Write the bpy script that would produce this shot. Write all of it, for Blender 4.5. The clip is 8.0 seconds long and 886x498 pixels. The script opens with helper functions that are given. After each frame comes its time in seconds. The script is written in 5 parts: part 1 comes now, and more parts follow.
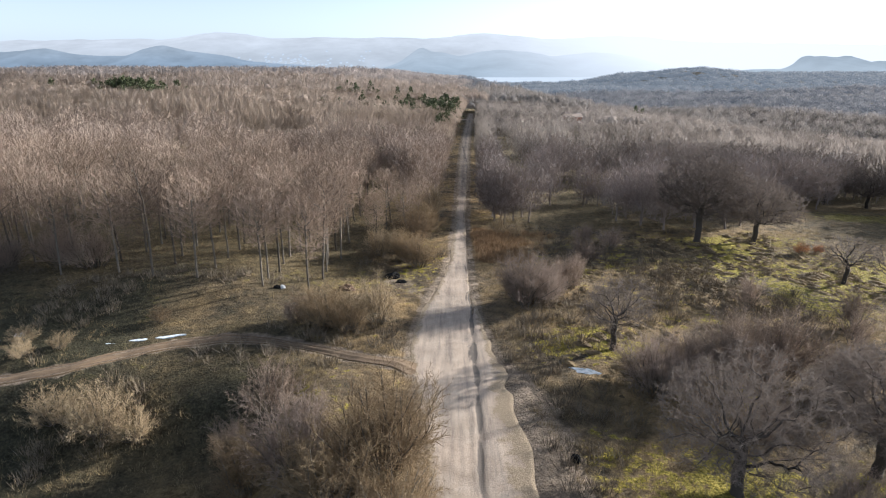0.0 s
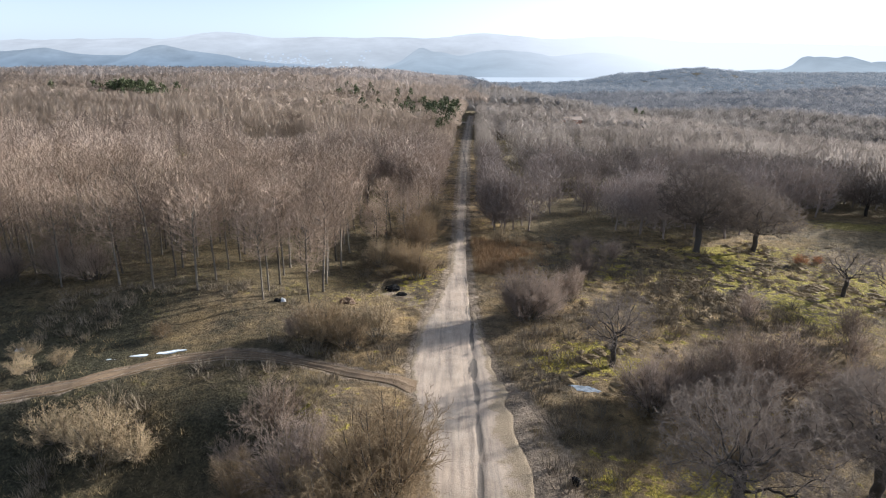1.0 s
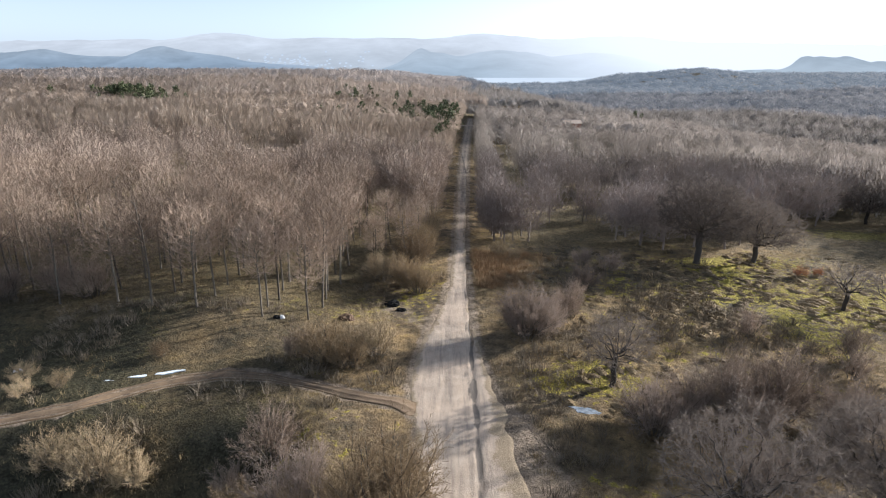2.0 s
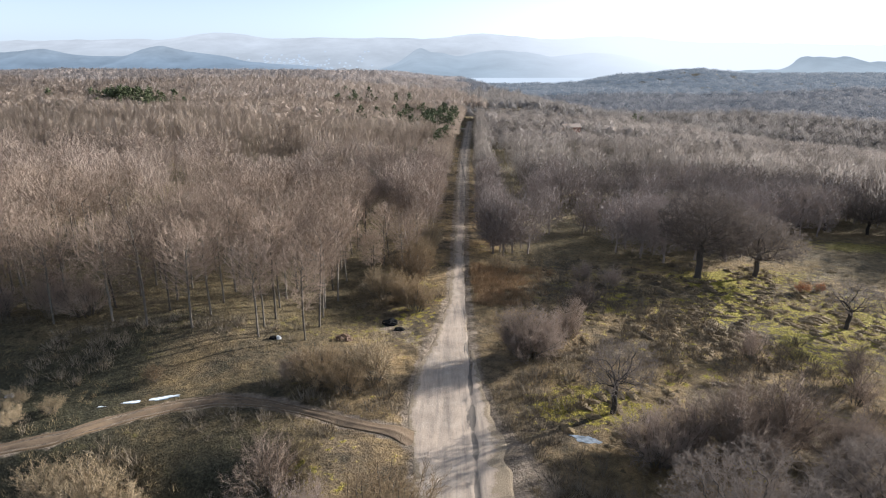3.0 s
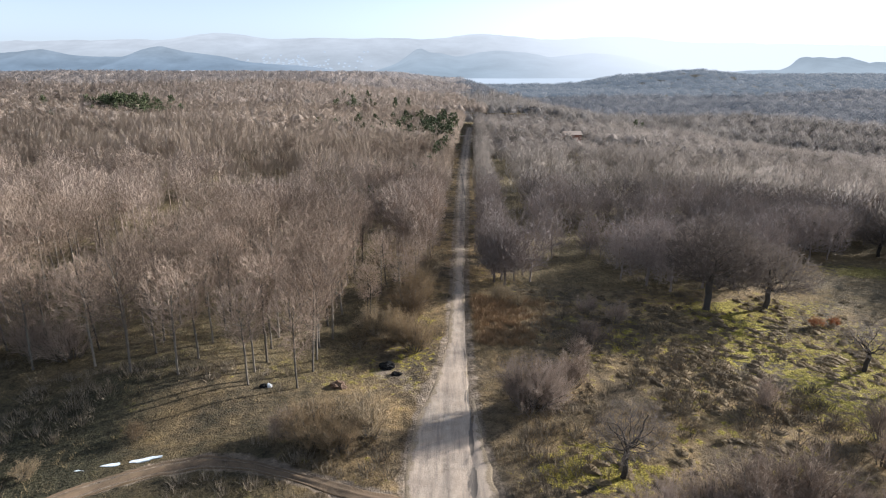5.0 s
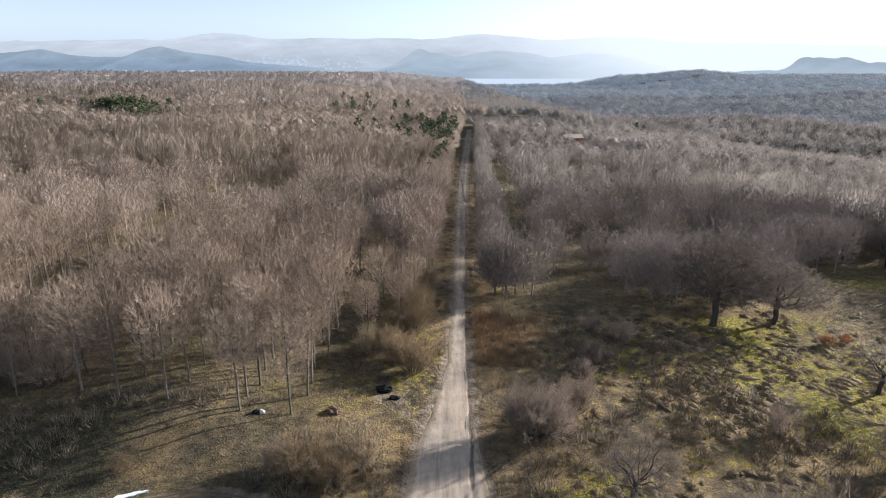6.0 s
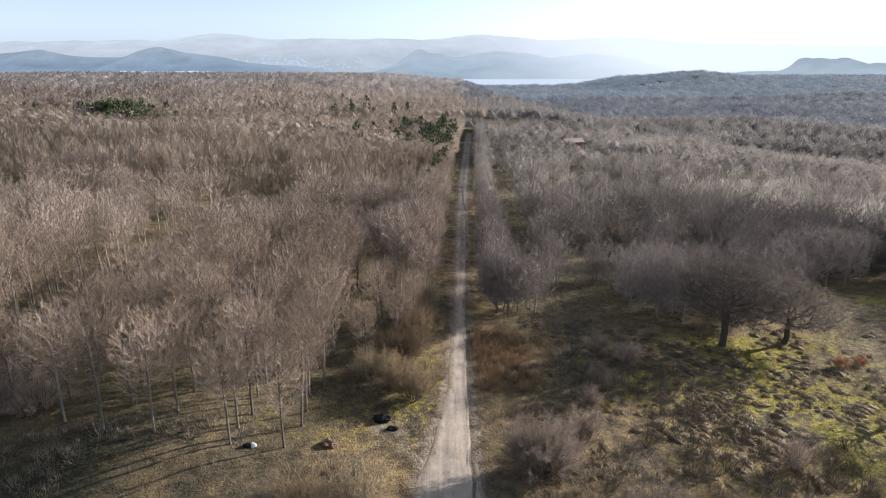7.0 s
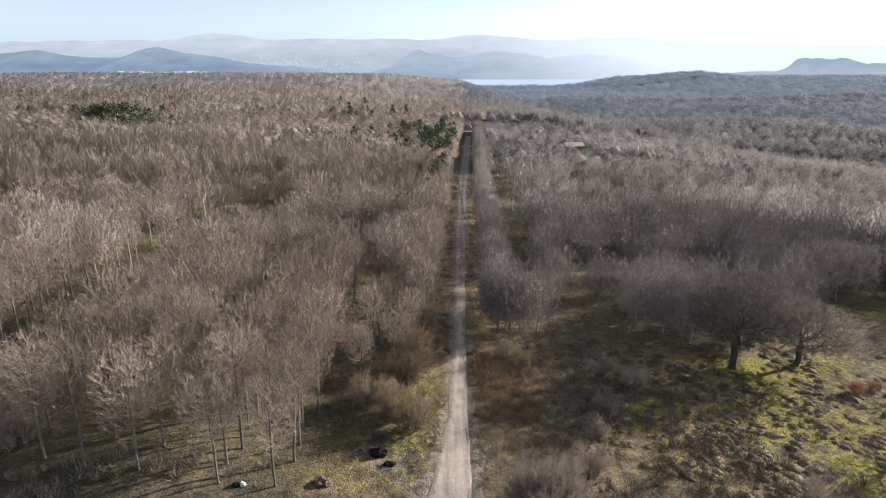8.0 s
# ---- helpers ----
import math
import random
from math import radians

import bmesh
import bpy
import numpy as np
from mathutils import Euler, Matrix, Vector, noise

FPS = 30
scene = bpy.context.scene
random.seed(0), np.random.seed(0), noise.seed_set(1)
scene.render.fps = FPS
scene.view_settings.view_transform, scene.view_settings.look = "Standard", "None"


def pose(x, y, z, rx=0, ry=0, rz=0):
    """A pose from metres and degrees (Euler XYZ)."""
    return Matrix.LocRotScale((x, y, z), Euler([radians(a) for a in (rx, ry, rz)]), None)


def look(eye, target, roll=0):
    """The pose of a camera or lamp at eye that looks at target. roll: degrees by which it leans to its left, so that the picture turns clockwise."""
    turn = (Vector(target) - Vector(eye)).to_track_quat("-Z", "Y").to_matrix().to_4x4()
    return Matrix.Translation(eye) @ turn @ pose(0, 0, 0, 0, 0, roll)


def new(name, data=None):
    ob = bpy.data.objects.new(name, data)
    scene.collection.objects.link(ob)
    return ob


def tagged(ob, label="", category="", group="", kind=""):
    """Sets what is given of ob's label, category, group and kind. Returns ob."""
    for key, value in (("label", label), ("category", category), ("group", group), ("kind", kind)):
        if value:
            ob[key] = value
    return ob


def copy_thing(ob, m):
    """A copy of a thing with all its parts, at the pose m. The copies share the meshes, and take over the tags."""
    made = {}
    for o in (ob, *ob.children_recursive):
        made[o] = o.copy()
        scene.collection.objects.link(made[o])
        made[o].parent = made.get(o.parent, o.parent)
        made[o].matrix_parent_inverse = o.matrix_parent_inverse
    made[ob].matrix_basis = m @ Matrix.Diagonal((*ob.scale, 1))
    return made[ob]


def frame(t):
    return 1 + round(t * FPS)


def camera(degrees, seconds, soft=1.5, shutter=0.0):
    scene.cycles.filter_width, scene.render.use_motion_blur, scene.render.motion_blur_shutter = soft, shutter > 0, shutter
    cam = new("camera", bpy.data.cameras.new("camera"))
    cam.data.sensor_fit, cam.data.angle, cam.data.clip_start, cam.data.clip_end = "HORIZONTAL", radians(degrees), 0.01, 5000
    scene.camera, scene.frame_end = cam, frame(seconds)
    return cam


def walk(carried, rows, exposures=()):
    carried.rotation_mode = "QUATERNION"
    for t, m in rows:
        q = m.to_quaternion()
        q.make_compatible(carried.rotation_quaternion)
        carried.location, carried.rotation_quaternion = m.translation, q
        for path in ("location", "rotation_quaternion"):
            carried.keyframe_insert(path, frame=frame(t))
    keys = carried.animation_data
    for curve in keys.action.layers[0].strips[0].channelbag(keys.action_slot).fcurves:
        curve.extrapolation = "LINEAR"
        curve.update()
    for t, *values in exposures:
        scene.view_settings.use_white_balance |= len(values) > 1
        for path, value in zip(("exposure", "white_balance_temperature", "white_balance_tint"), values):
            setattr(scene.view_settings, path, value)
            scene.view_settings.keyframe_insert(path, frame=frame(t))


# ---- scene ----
cam = camera(74.0, 8.0, 1.1)
PATH = [
    (0, (0.109, -0.356, 18.147), (0.106, 1.551, 17.546), 0.0),
    (0.5, (0.092, -0.266, 18.694), (0.09, 1.642, 18.092), 0.0),
    (1, (0.073, -0.111, 19.265), (0.071, 1.796, 18.663), 0.1),
    (1.5, (0.058, 0.092, 19.854), (0.056, 2.0, 19.253), 0.0),
    (3, (0.163, 1.491, 21.862), (0.164, 3.398, 21.26), 0.0),
    (3.5, (0.175, 2.204, 22.587), (0.177, 4.111, 21.985), -0.0),
    (4, (0.183, 2.989, 23.324), (0.185, 4.896, 22.722), -0.0),
    (4.5, (0.154, 3.87, 23.86), (0.157, 5.777, 23.258), -0.0),
    (6, (0.214, 6.856, 25.294), (0.217, 8.763, 24.692), -0.0),
    (6.5, (0.157, 8.095, 25.827), (0.161, 10.003, 25.225), -0.0),
    (7, (0.151, 9.339, 26.375), (0.156, 11.246, 25.774), -0.0),
    (7.5, (0.178, 10.605, 26.942), (0.184, 12.512, 26.34), -0.1),
    (8, (0.104, 11.959, 27.538), (0.113, 13.866, 26.937), -0.0),
]
EXPO = 1.485                                  # stops; the white balance is a little cool
walk(cam, [(t, look(eye, target, roll)) for t, eye, target, roll in PATH], [(0.0, EXPO, 5560, 10), (8.0, EXPO - 0.09, 5560, 10)])

# ---- light and sky ----
SUN_AZ, SUN_EL = 26.5, 17.0          # degrees from +x towards +y, and above the horizon
world = bpy.data.worlds.new("sky")
scene.world = world
world.use_nodes = True
wn = world.node_tree.nodes
wl = world.node_tree.links
sky = wn.new("ShaderNodeTexSky")
sky.sky_type, sky.sun_disc = "NISHITA", False
sky.sun_elevation, sky.sun_rotation = radians(SUN_EL), radians(90 - SUN_AZ)
sky.air_density, sky.dust_density, sky.ozone_density, sky.altitude = 1.0, 0.8, 1.0, 200
milky = wn.new("ShaderNodeHueSaturation")          # thin winter haze takes the colour out of the sky
milky.inputs["Saturation"].default_value = 0.24
wl.new(sky.outputs[0], milky.inputs["Color"])
cool = wn.new("ShaderNodeMix")
cool.data_type, cool.blend_type = "RGBA", "MULTIPLY"
cool.inputs[0].default_value, cool.inputs[7].default_value = 1.0, (0.945, 1.0, 1.085, 1)
wl.new(milky.outputs[0], cool.inputs[6])
wl.new(cool.outputs[2], wn["Background"].inputs[0])
wn["Background"].inputs[1].default_value = 0.0715
sun = new("sun", bpy.data.lights.new("sun", "SUN"))
sun.data.energy, sun.data.angle, sun.data.color = 5.0, radians(0.6), (1.0, 0.88, 0.72)
ca, sa = math.cos(radians(SUN_AZ)), math.sin(radians(SUN_AZ))
sun.matrix_world = look((ca * 100, sa * 100, 100 * math.tan(radians(SUN_EL))), (0, 0, 0))



# ---- small tools ----
def vnoise(x, y, size, seed=0):
    """Smooth value noise, -1 to 1, of a cell size in metres."""
    x, y = np.asarray(x, float) / size, np.asarray(y, float) / size
    ix, iy = np.floor(x).astype(np.int64), np.floor(y).astype(np.int64)
    fx, fy = x - ix, y - iy
    fx, fy = fx * fx * (3 - 2 * fx), fy * fy * (3 - 2 * fy)

    def h(a, b):
        n = (a * 374761393 + b * 668265263 + seed * 982451653) & 0x7FFFFFFF
        n = ((n ^ (n >> 13)) * 1274126177) & 0x7FFFFFFF
        return ((n ^ (n >> 16)) & 0xFFFF) / 32767.5 - 1

    return (h(ix, iy) * (1 - fx) + h(ix + 1, iy) * fx) * (1 - fy) + (h(ix, iy + 1) * (1 - fx) + h(ix + 1, iy + 1) * fx) * fy


def sstep(a, b, v):
    k = np.clip((np.asarray(v, float) - a) / (b - a), 0, 1)
    return k * k * (3 - 2 * k)


def mesh_of(name, V, F, mat, attrs=None, smooth=True):
    """A mesh from an array of corners and an array of triangles or quads."""
    me = bpy.data.meshes.new(name)
    V, F = np.asarray(V, np.float32), np.asarray(F, np.int32)
    k = F.shape[1]
    me.vertices.add(len(V))
    me.vertices.foreach_set("co", V.ravel())
    me.loops.add(F.size)
    me.loops.foreach_set("vertex_index", F.ravel())
    me.polygons.add(len(F))
    me.polygons.foreach_set("loop_start", np.arange(0, F.size, k, dtype=np.int32))
    me.polygons.foreach_set("use_smooth", np.full(len(F), smooth))
    for key, vals in (attrs or {}).items():
        vals = np.asarray(vals, np.float32)
        if vals.ndim == 2:
            me.attributes.new(key, "FLOAT_VECTOR", "POINT").data.foreach_set("vector", vals.ravel())
        else:
            me.attributes.new(key, "FLOAT", "POINT").data.foreach_set("value", vals)
    me.materials.append(mat)
    me.update()
    me.validate()
    return me


def part(name, me, parent, label="", m=None):
    ob = new(name, me)
    ob.parent = parent
    if m is not None:
        ob.matrix_basis = m
    return tagged(ob, label)


def bm_mesh(name, bm, mat):
    me = bpy.data.meshes.new(name)
    bm.to_mesh(me)
    bm.free()
    me.materials.append(mat)
    return me


# ---- lie of the land ----
ROAD_Y = [-40, 0, 21, 29, 35, 41, 48, 57, 66, 85, 113, 145, 188, 242, 300, 420]
ROAD_L = [-1.2, -1.0, -0.8, -1.7, -2.5, -2.0, -0.4, 0.5, 1.0, 1.6, 2.6, 3.8, 5.7, 8.9, 12.6, 20.6]
ROAD_R = [5.2, 5.2, 5.0, 4.5, 3.65, 2.95, 2.8, 2.9, 3.1, 3.9, 5.2, 6.6, 8.9, 11.9, 15.4, 23.4]
TRACK = [(-140, 17), (-80, 24), (-45, 28.5), (-26.8, 31.4), (-23.3, 32.3), (-21.0, 34.1), (-17.5, 36.0), (-15, 36.7), (-11.8, 36.3), (-8.4, 35.0), (-5.2, 33.7), (-2.9, 32.7), (-0.5, 31.0)]


def road_edges(y):
    return np.interp(y, ROAD_Y, ROAD_L), np.interp(y, ROAD_Y, ROAD_R)


TX, TY = [p[0] for p in TRACK], [p[1] for p in TRACK]


PUDDLES = [(-19.0, 36.7, 17, 1.05, 0.20), (-20.6, 36.25, 15, 0.85, 0.17), (-22.0, 35.85, 18, 0.75, 0.15), (9.0, 32.4, -25, 1.0, 0.38)]     # x, y, turn, half length, half width


def track_y(x):
    return np.interp(x, TX, TY)


def base_z(x, y):
    """The ground without road or track."""
    x, y = np.asarray(x, float), np.asarray(y, float)
    z = -0.02 * np.clip(y - 45, 0, 260) - 0.006 * np.clip(y - 305, 0, 1300)
    z = z - 0.025 * np.clip(x - 4, 0, 46) - 0.06 * np.clip(x - 50, 0, 90)
    z = z + 1.1 * sstep(-6, -22, x) * sstep(38, 46, y)                               # the wood stands on rising ground
    z = z + (3.4 * sstep(-8, -75, x) * sstep(60, 130, y) + 1.6 * sstep(-80, -160, x)) * (1 - sstep(320, 1100, y))
    z = z - 2.9 * sstep(-7, -11.5, x) * (1 - sstep(26, 33, y)) * sstep(-60, 0, y)  # the hollow below the track
    z = z + 0.5 * np.exp(-((x + 7.5) / 4) ** 2 - ((y - 29.5) / 3) ** 2)
    z = z + 10.5 * sstep(-25, -130, x) * (sstep(200, 900, y) - sstep(1100, 1700, y))         # the plateau keeps its height behind the wood
    # the valley beyond the shoulder on the right, and the rise behind it
    z = z - 14 * sstep(0, 160, x * 0.92 + (y - 260) * 0.36 - 75) * sstep(40, 90, x)
    z = z + 17 * sstep(600, 1500, y) * sstep(300, 640, x) + 18 * np.exp(-((x - 640) / 90) ** 2 - ((y - 1560) / 140) ** 2)
    # all falls away to the lake beyond the edge of the plateau
    z = z - 12 * sstep(1750, 2500, y) - 42 * sstep(1800, 2600, y) * sstep(-500, -100, x) - 13 * sstep(1100, 1700, y) * sstep(-150, 0, x) * (1 - sstep(420, 560, x))
    z = z + 1.5 * vnoise(x, y, 90, 3) * sstep(120, 300, y) + 0.25 * vnoise(x, y, 14, 4)
    return z + 0.10 * vnoise(x, y, 3.3, 5) + 0.05 * vnoise(x, y, 1.3, 6)


def ground_z(x, y):
    x, y = np.asarray(x, float), np.asarray(y, float)
    z = base_z(x, y)
    a, b = road_edges(y)
    c = base_z((a + b) / 2, y)
    d = np.maximum(a - x, x - b)                      # metres outside the road
    w = (1 - sstep(-0.2, 2.2, d)) * (y < 300)
    z = z * (1 - w) + (c - 0.16 * (1 - sstep(-1.0, -0.35, d))) * w
    ty = track_y(x)
    k = (1 - sstep(0.75, 2.0, np.abs(y - ty))) * (x < -2.2)
    z = z * (1 - k) + (base_z(x, ty) - 0.10) * k
    for px, py, turn, rx, ry in PUDDLES:
        c, s = math.cos(radians(turn)), math.sin(radians(turn))
        u, v = (x - px) * c + (y - py) * s, -(x - px) * s + (y - py) * c
        q = np.sqrt((u / rx) ** 2 + (v / ry) ** 2)
        k = 1 - sstep(0.9, 1.6, q)
        z = z * (1 - k) + (base_z(px, py) - 0.16 + 0.05 * sstep(0.3, 1.0, q)) * k
    return z


def on_ground(x, y):
    return float(ground_z(x, y))


# ---- materials ----
def material(name, rough=0.9, spec=0.2):
    mat = bpy.data.materials.new(name)
    mat.use_nodes = True
    p = mat.node_tree.nodes["Principled BSDF"]
    p.inputs["Roughness"].default_value = rough
    p.inputs["Specular IOR Level"].default_value = spec
    return mat, mat.node_tree.nodes, mat.node_tree.links, p


def noise_node(n, l, size, detail=4, rough=0.6, vec=None):
    """Noise whose features are about size metres across, in world metres."""
    if vec is None:
        g = n.new("ShaderNodeNewGeometry")
        vec = g.outputs["Position"]
    t = n.new("ShaderNodeTexNoise")
    t.inputs["Scale"].default_value = 1.0 / size
    t.inputs["Detail"].default_value = detail
    t.inputs["Roughness"].default_value = rough
    l.new(vec, t.inputs["Vector"])
    return t.outputs["Fac"]


def ramp(n, l, fac, stops):
    r = n.new("ShaderNodeValToRGB")
    e = r.color_ramp.elements
    while len(e) < len(stops):
        e.new(0.5)
    for el, (pos, col) in zip(e, stops):
        el.position, el.color = pos, (*col, 1)
    l.new(fac, r.inputs[0])
    return r.outputs[0]


def mixc(n, l, fac, a, b, kind="MIX"):
    m = n.new("ShaderNodeMix")
    m.data_type, m.blend_type = "RGBA", kind
    for sock, v in ((m.inputs[0], fac), (m.inputs[6], a), (m.inputs[7], b)):
        if isinstance(v, bpy.types.NodeSocket):
            l.new(v, sock)
        else:
            sock.default_value = v if isinstance(v, (int, float)) else (*v, 1)
    return m.outputs[2]


def math_node(n, l, op, a, b=0.0, c=0.0, clamp=False):
    m = n.new("ShaderNodeMath")
    m.operation, m.use_clamp = op, clamp
    for sock, v in zip(m.inputs, (a, b, c)):
        if isinstance(v, bpy.types.NodeSocket):
            l.new(v, sock)
        else:
            sock.default_value = v
    return m.outputs[0]


def bump(n, l, p, height, strength, dist):
    b = n.new("ShaderNodeBump")
    b.inputs["Strength"].default_value, b.inputs["Distance"].default_value = strength, dist
    l.new(height, b.inputs["Height"])
    l.new(b.outputs[0], p.inputs["Normal"])


def attr(n, key):
    a = n.new("ShaderNodeAttribute")
    a.attribute_name = key
    return a.outputs["Fac"]


def ground_material():
    mat, n, l, p = material("meadow_soil_and_grass", 0.95, 0.1)
    mid, fine, big, patchy = noise_node(n, l, 1.4, 5), noise_node(n, l, 0.14, 5, 0.7), noise_node(n, l, 9, 4), noise_node(n, l, 0.55, 4, 0.65)
    dry = ramp(n, l, mid, [(0.25, (0.085, 0.064, 0.036)), (0.45, (0.205, 0.147, 0.079)), (0.62, (0.31, 0.215, 0.105)), (0.8, (0.42, 0.305, 0.155))])
    dull = ramp(n, l, mid, [(0.3, (0.048, 0.043, 0.031)), (0.55, (0.145, 0.110, 0.070)), (0.8, (0.27, 0.202, 0.118))])
    col = mixc(n, l, ramp(n, l, big, [(0.42, (0, 0, 0)), (0.6, (1, 1, 1))]), dull, dry)
    grass = ramp(n, l, fine, [(0.3, (0.075, 0.07, 0.015)), (0.5, (0.22, 0.185, 0.034)), (0.72, (0.375, 0.31, 0.07))])
    g = math_node(n, l, "ADD", attr(n, "green"), math_node(n, l, "ADD", math_node(n, l, "MULTIPLY", math_node(n, l, "SUBTRACT", mid, 0.5), 1.1), math_node(n, l, "MULTIPLY", math_node(n, l, "SUBTRACT", patchy, 0.5), 1.5)))
    g = ramp(n, l, g, [(0.42, (0, 0, 0)), (0.62, (1, 1, 1))])
    col = mixc(n, l, g, col, grass)
    weed_shade = ramp(n, l, fine, [(0.3, (0.027, 0.029, 0.019)), (0.55, (0.057, 0.053, 0.033)), (0.75, (0.112, 0.095, 0.056))])       # low weeds, darkened further to stand in for the trees' shade
    col = mixc(n, l, attr(n, "weed_shade"), col, weed_shade)
    leaf = ramp(n, l, fine, [(0.3, (0.055, 0.048, 0.028)), (0.55, (0.13, 0.105, 0.06)), (0.75, (0.22, 0.175, 0.10))])
    lf = math_node(n, l, "ADD", attr(n, "litter_shade"), math_node(n, l, "MULTIPLY", math_node(n, l, "SUBTRACT", big, 0.5), 0.8), clamp=True)
    col = mixc(n, l, math_node(n, l, "MULTIPLY", lf, 0.85), col, leaf)
    soil = ramp(n, l, mid, [(0.3, (0.125, 0.098, 0.072)), (0.7, (0.29, 0.232, 0.175))])
    b = ramp(n, l, math_node(n, l, "ADD", attr(n, "bare"), math_node(n, l, "MULTIPLY", math_node(n, l, "SUBTRACT", mid, 0.5), 1.2)), [(0.4, (0, 0, 0)), (0.65, (1, 1, 1))])
    col = mixc(n, l, b, col, soil)
    col = mixc(n, l, 0.85, col, ramp(n, l, patchy, [(0.3, (0.5, 0.5, 0.5)), (0.5, (1.05, 1.05, 1.05)), (0.7, (1.3, 1.27, 1.2))]), "MULTIPLY")
    col = mixc(n, l, 0.8, col, ramp(n, l, fine, [(0.25, (0.45, 0.45, 0.45)), (0.5, (1.05, 1.05, 1.05)), (0.75, (1.4, 1.36, 1.28))]), "MULTIPLY")
    l.new(col, p.inputs["Base Color"])
    bump(n, l, p, math_node(n, l, "ADD", fine, math_node(n, l, "MULTIPLY", patchy, 1.5)), 1.0, 0.3)
    return mat


def road_material(name="pale_gravel_dirt", tint=(1, 1, 1), lengthwise=0.8):
    mat, n, l, p = material(name, 0.92, 0.2)
    mid, fine, big = noise_node(n, l, 0.9, 5), noise_node(n, l, 0.07, 4, 0.7), noise_node(n, l, 5, 4)
    col = ramp(n, l, mid, [(0.25, (0.18, 0.142, 0.108)), (0.5, (0.30, 0.247, 0.195)), (0.75, (0.40, 0.337, 0.27))])
    g = n.new("ShaderNodeNewGeometry")
    st = n.new("ShaderNodeMapping")
    st.inputs["Scale"].default_value = (1.0, 0.07, 1.0)
    l.new(g.outputs["Position"], st.inputs["Vector"])
    streak = noise_node(n, l, 0.32, 4, 0.65, st.outputs[0])        # wheels draw the dirt out lengthwise
    col = mixc(n, l, ramp(n, l, big, [(0.35, (0, 0, 0)), (0.7, (1, 1, 1))]), col, (0.39, 0.308, 0.235))
    col = mixc(n, l, lengthwise, col, ramp(n, l, streak, [(0.3, (0.62, 0.62, 0.64)), (0.5, (1, 1, 1)), (0.7, (1.22, 1.2, 1.16))]), "MULTIPLY")
    worn_shade = ramp(n, l, math_node(n, l, "ADD", attr(n, "damp_shade"), math_node(n, l, "MULTIPLY", math_node(n, l, "SUBTRACT", mid, 0.5), 1.3)), [(0.35, (0, 0, 0)), (0.8, (1, 1, 1))])
    col = mixc(n, l, math_node(n, l, "MULTIPLY", worn_shade, 0.85), col, (0.085, 0.074, 0.064))
    verge = ramp(n, l, math_node(n, l, "ADD", attr(n, "verge"), math_node(n, l, "MULTIPLY", math_node(n, l, "SUBTRACT", mid, 0.5), 1.6)), [(0.45, (0, 0, 0)), (0.7, (1, 1, 1))])
    col = mixc(n, l, verge, col, ramp(n, l, fine, [(0.3, (0.15, 0.115, 0.075)), (0.7, (0.30, 0.235, 0.16))]))
    col = mixc(n, l, 0.5, col, ramp(n, l, fine, [(0.25, (0.6, 0.6, 0.6)), (0.5, (1, 1, 1)), (0.75, (1.3, 1.3, 1.3))]), "MULTIPLY")
    col = mixc(n, l, 1.0, col, tint, "MULTIPLY")
    l.new(col, p.inputs["Base Color"])
    bump(n, l, p, math_node(n, l, "ADD", fine, mid), 0.6, 0.06)
    return mat


def wood_material(name, dark, light, by="tone", thin=0.0):
    """Bark and twigs: grain by noise, each plant in its own tone."""
    mat, n, l, p = material(name, 0.9, 0.15)
    grain = noise_node(n, l, 0.35, 4)
    if by == "tone":
        tone = attr(n, "tone")
    else:
        o = n.new("ShaderNodeObjectInfo")
        tone = o.outputs["Random"]
    k = math_node(n, l, "ADD", math_node(n, l, "MULTIPLY", grain, 0.6), math_node(n, l, "MULTIPLY", tone, 0.5), clamp=True)
    col = ramp(n, l, k, [(0.2, dark), (0.85, light)])
    l.new(col, p.inputs["Base Color"])
    if thin:                                            # fine twigs let some light past
        t, m = n.new("ShaderNodeBsdfTranslucent"), n.new("ShaderNodeMixShader")
        l.new(col, t.inputs["Color"])
        m.inputs[0].default_value = thin
        l.new(p.outputs[0], m.inputs[1])
        l.new(t.outputs[0], m.inputs[2])
        l.new(m.outputs[0], n["Material Output"].inputs[0])
    return mat


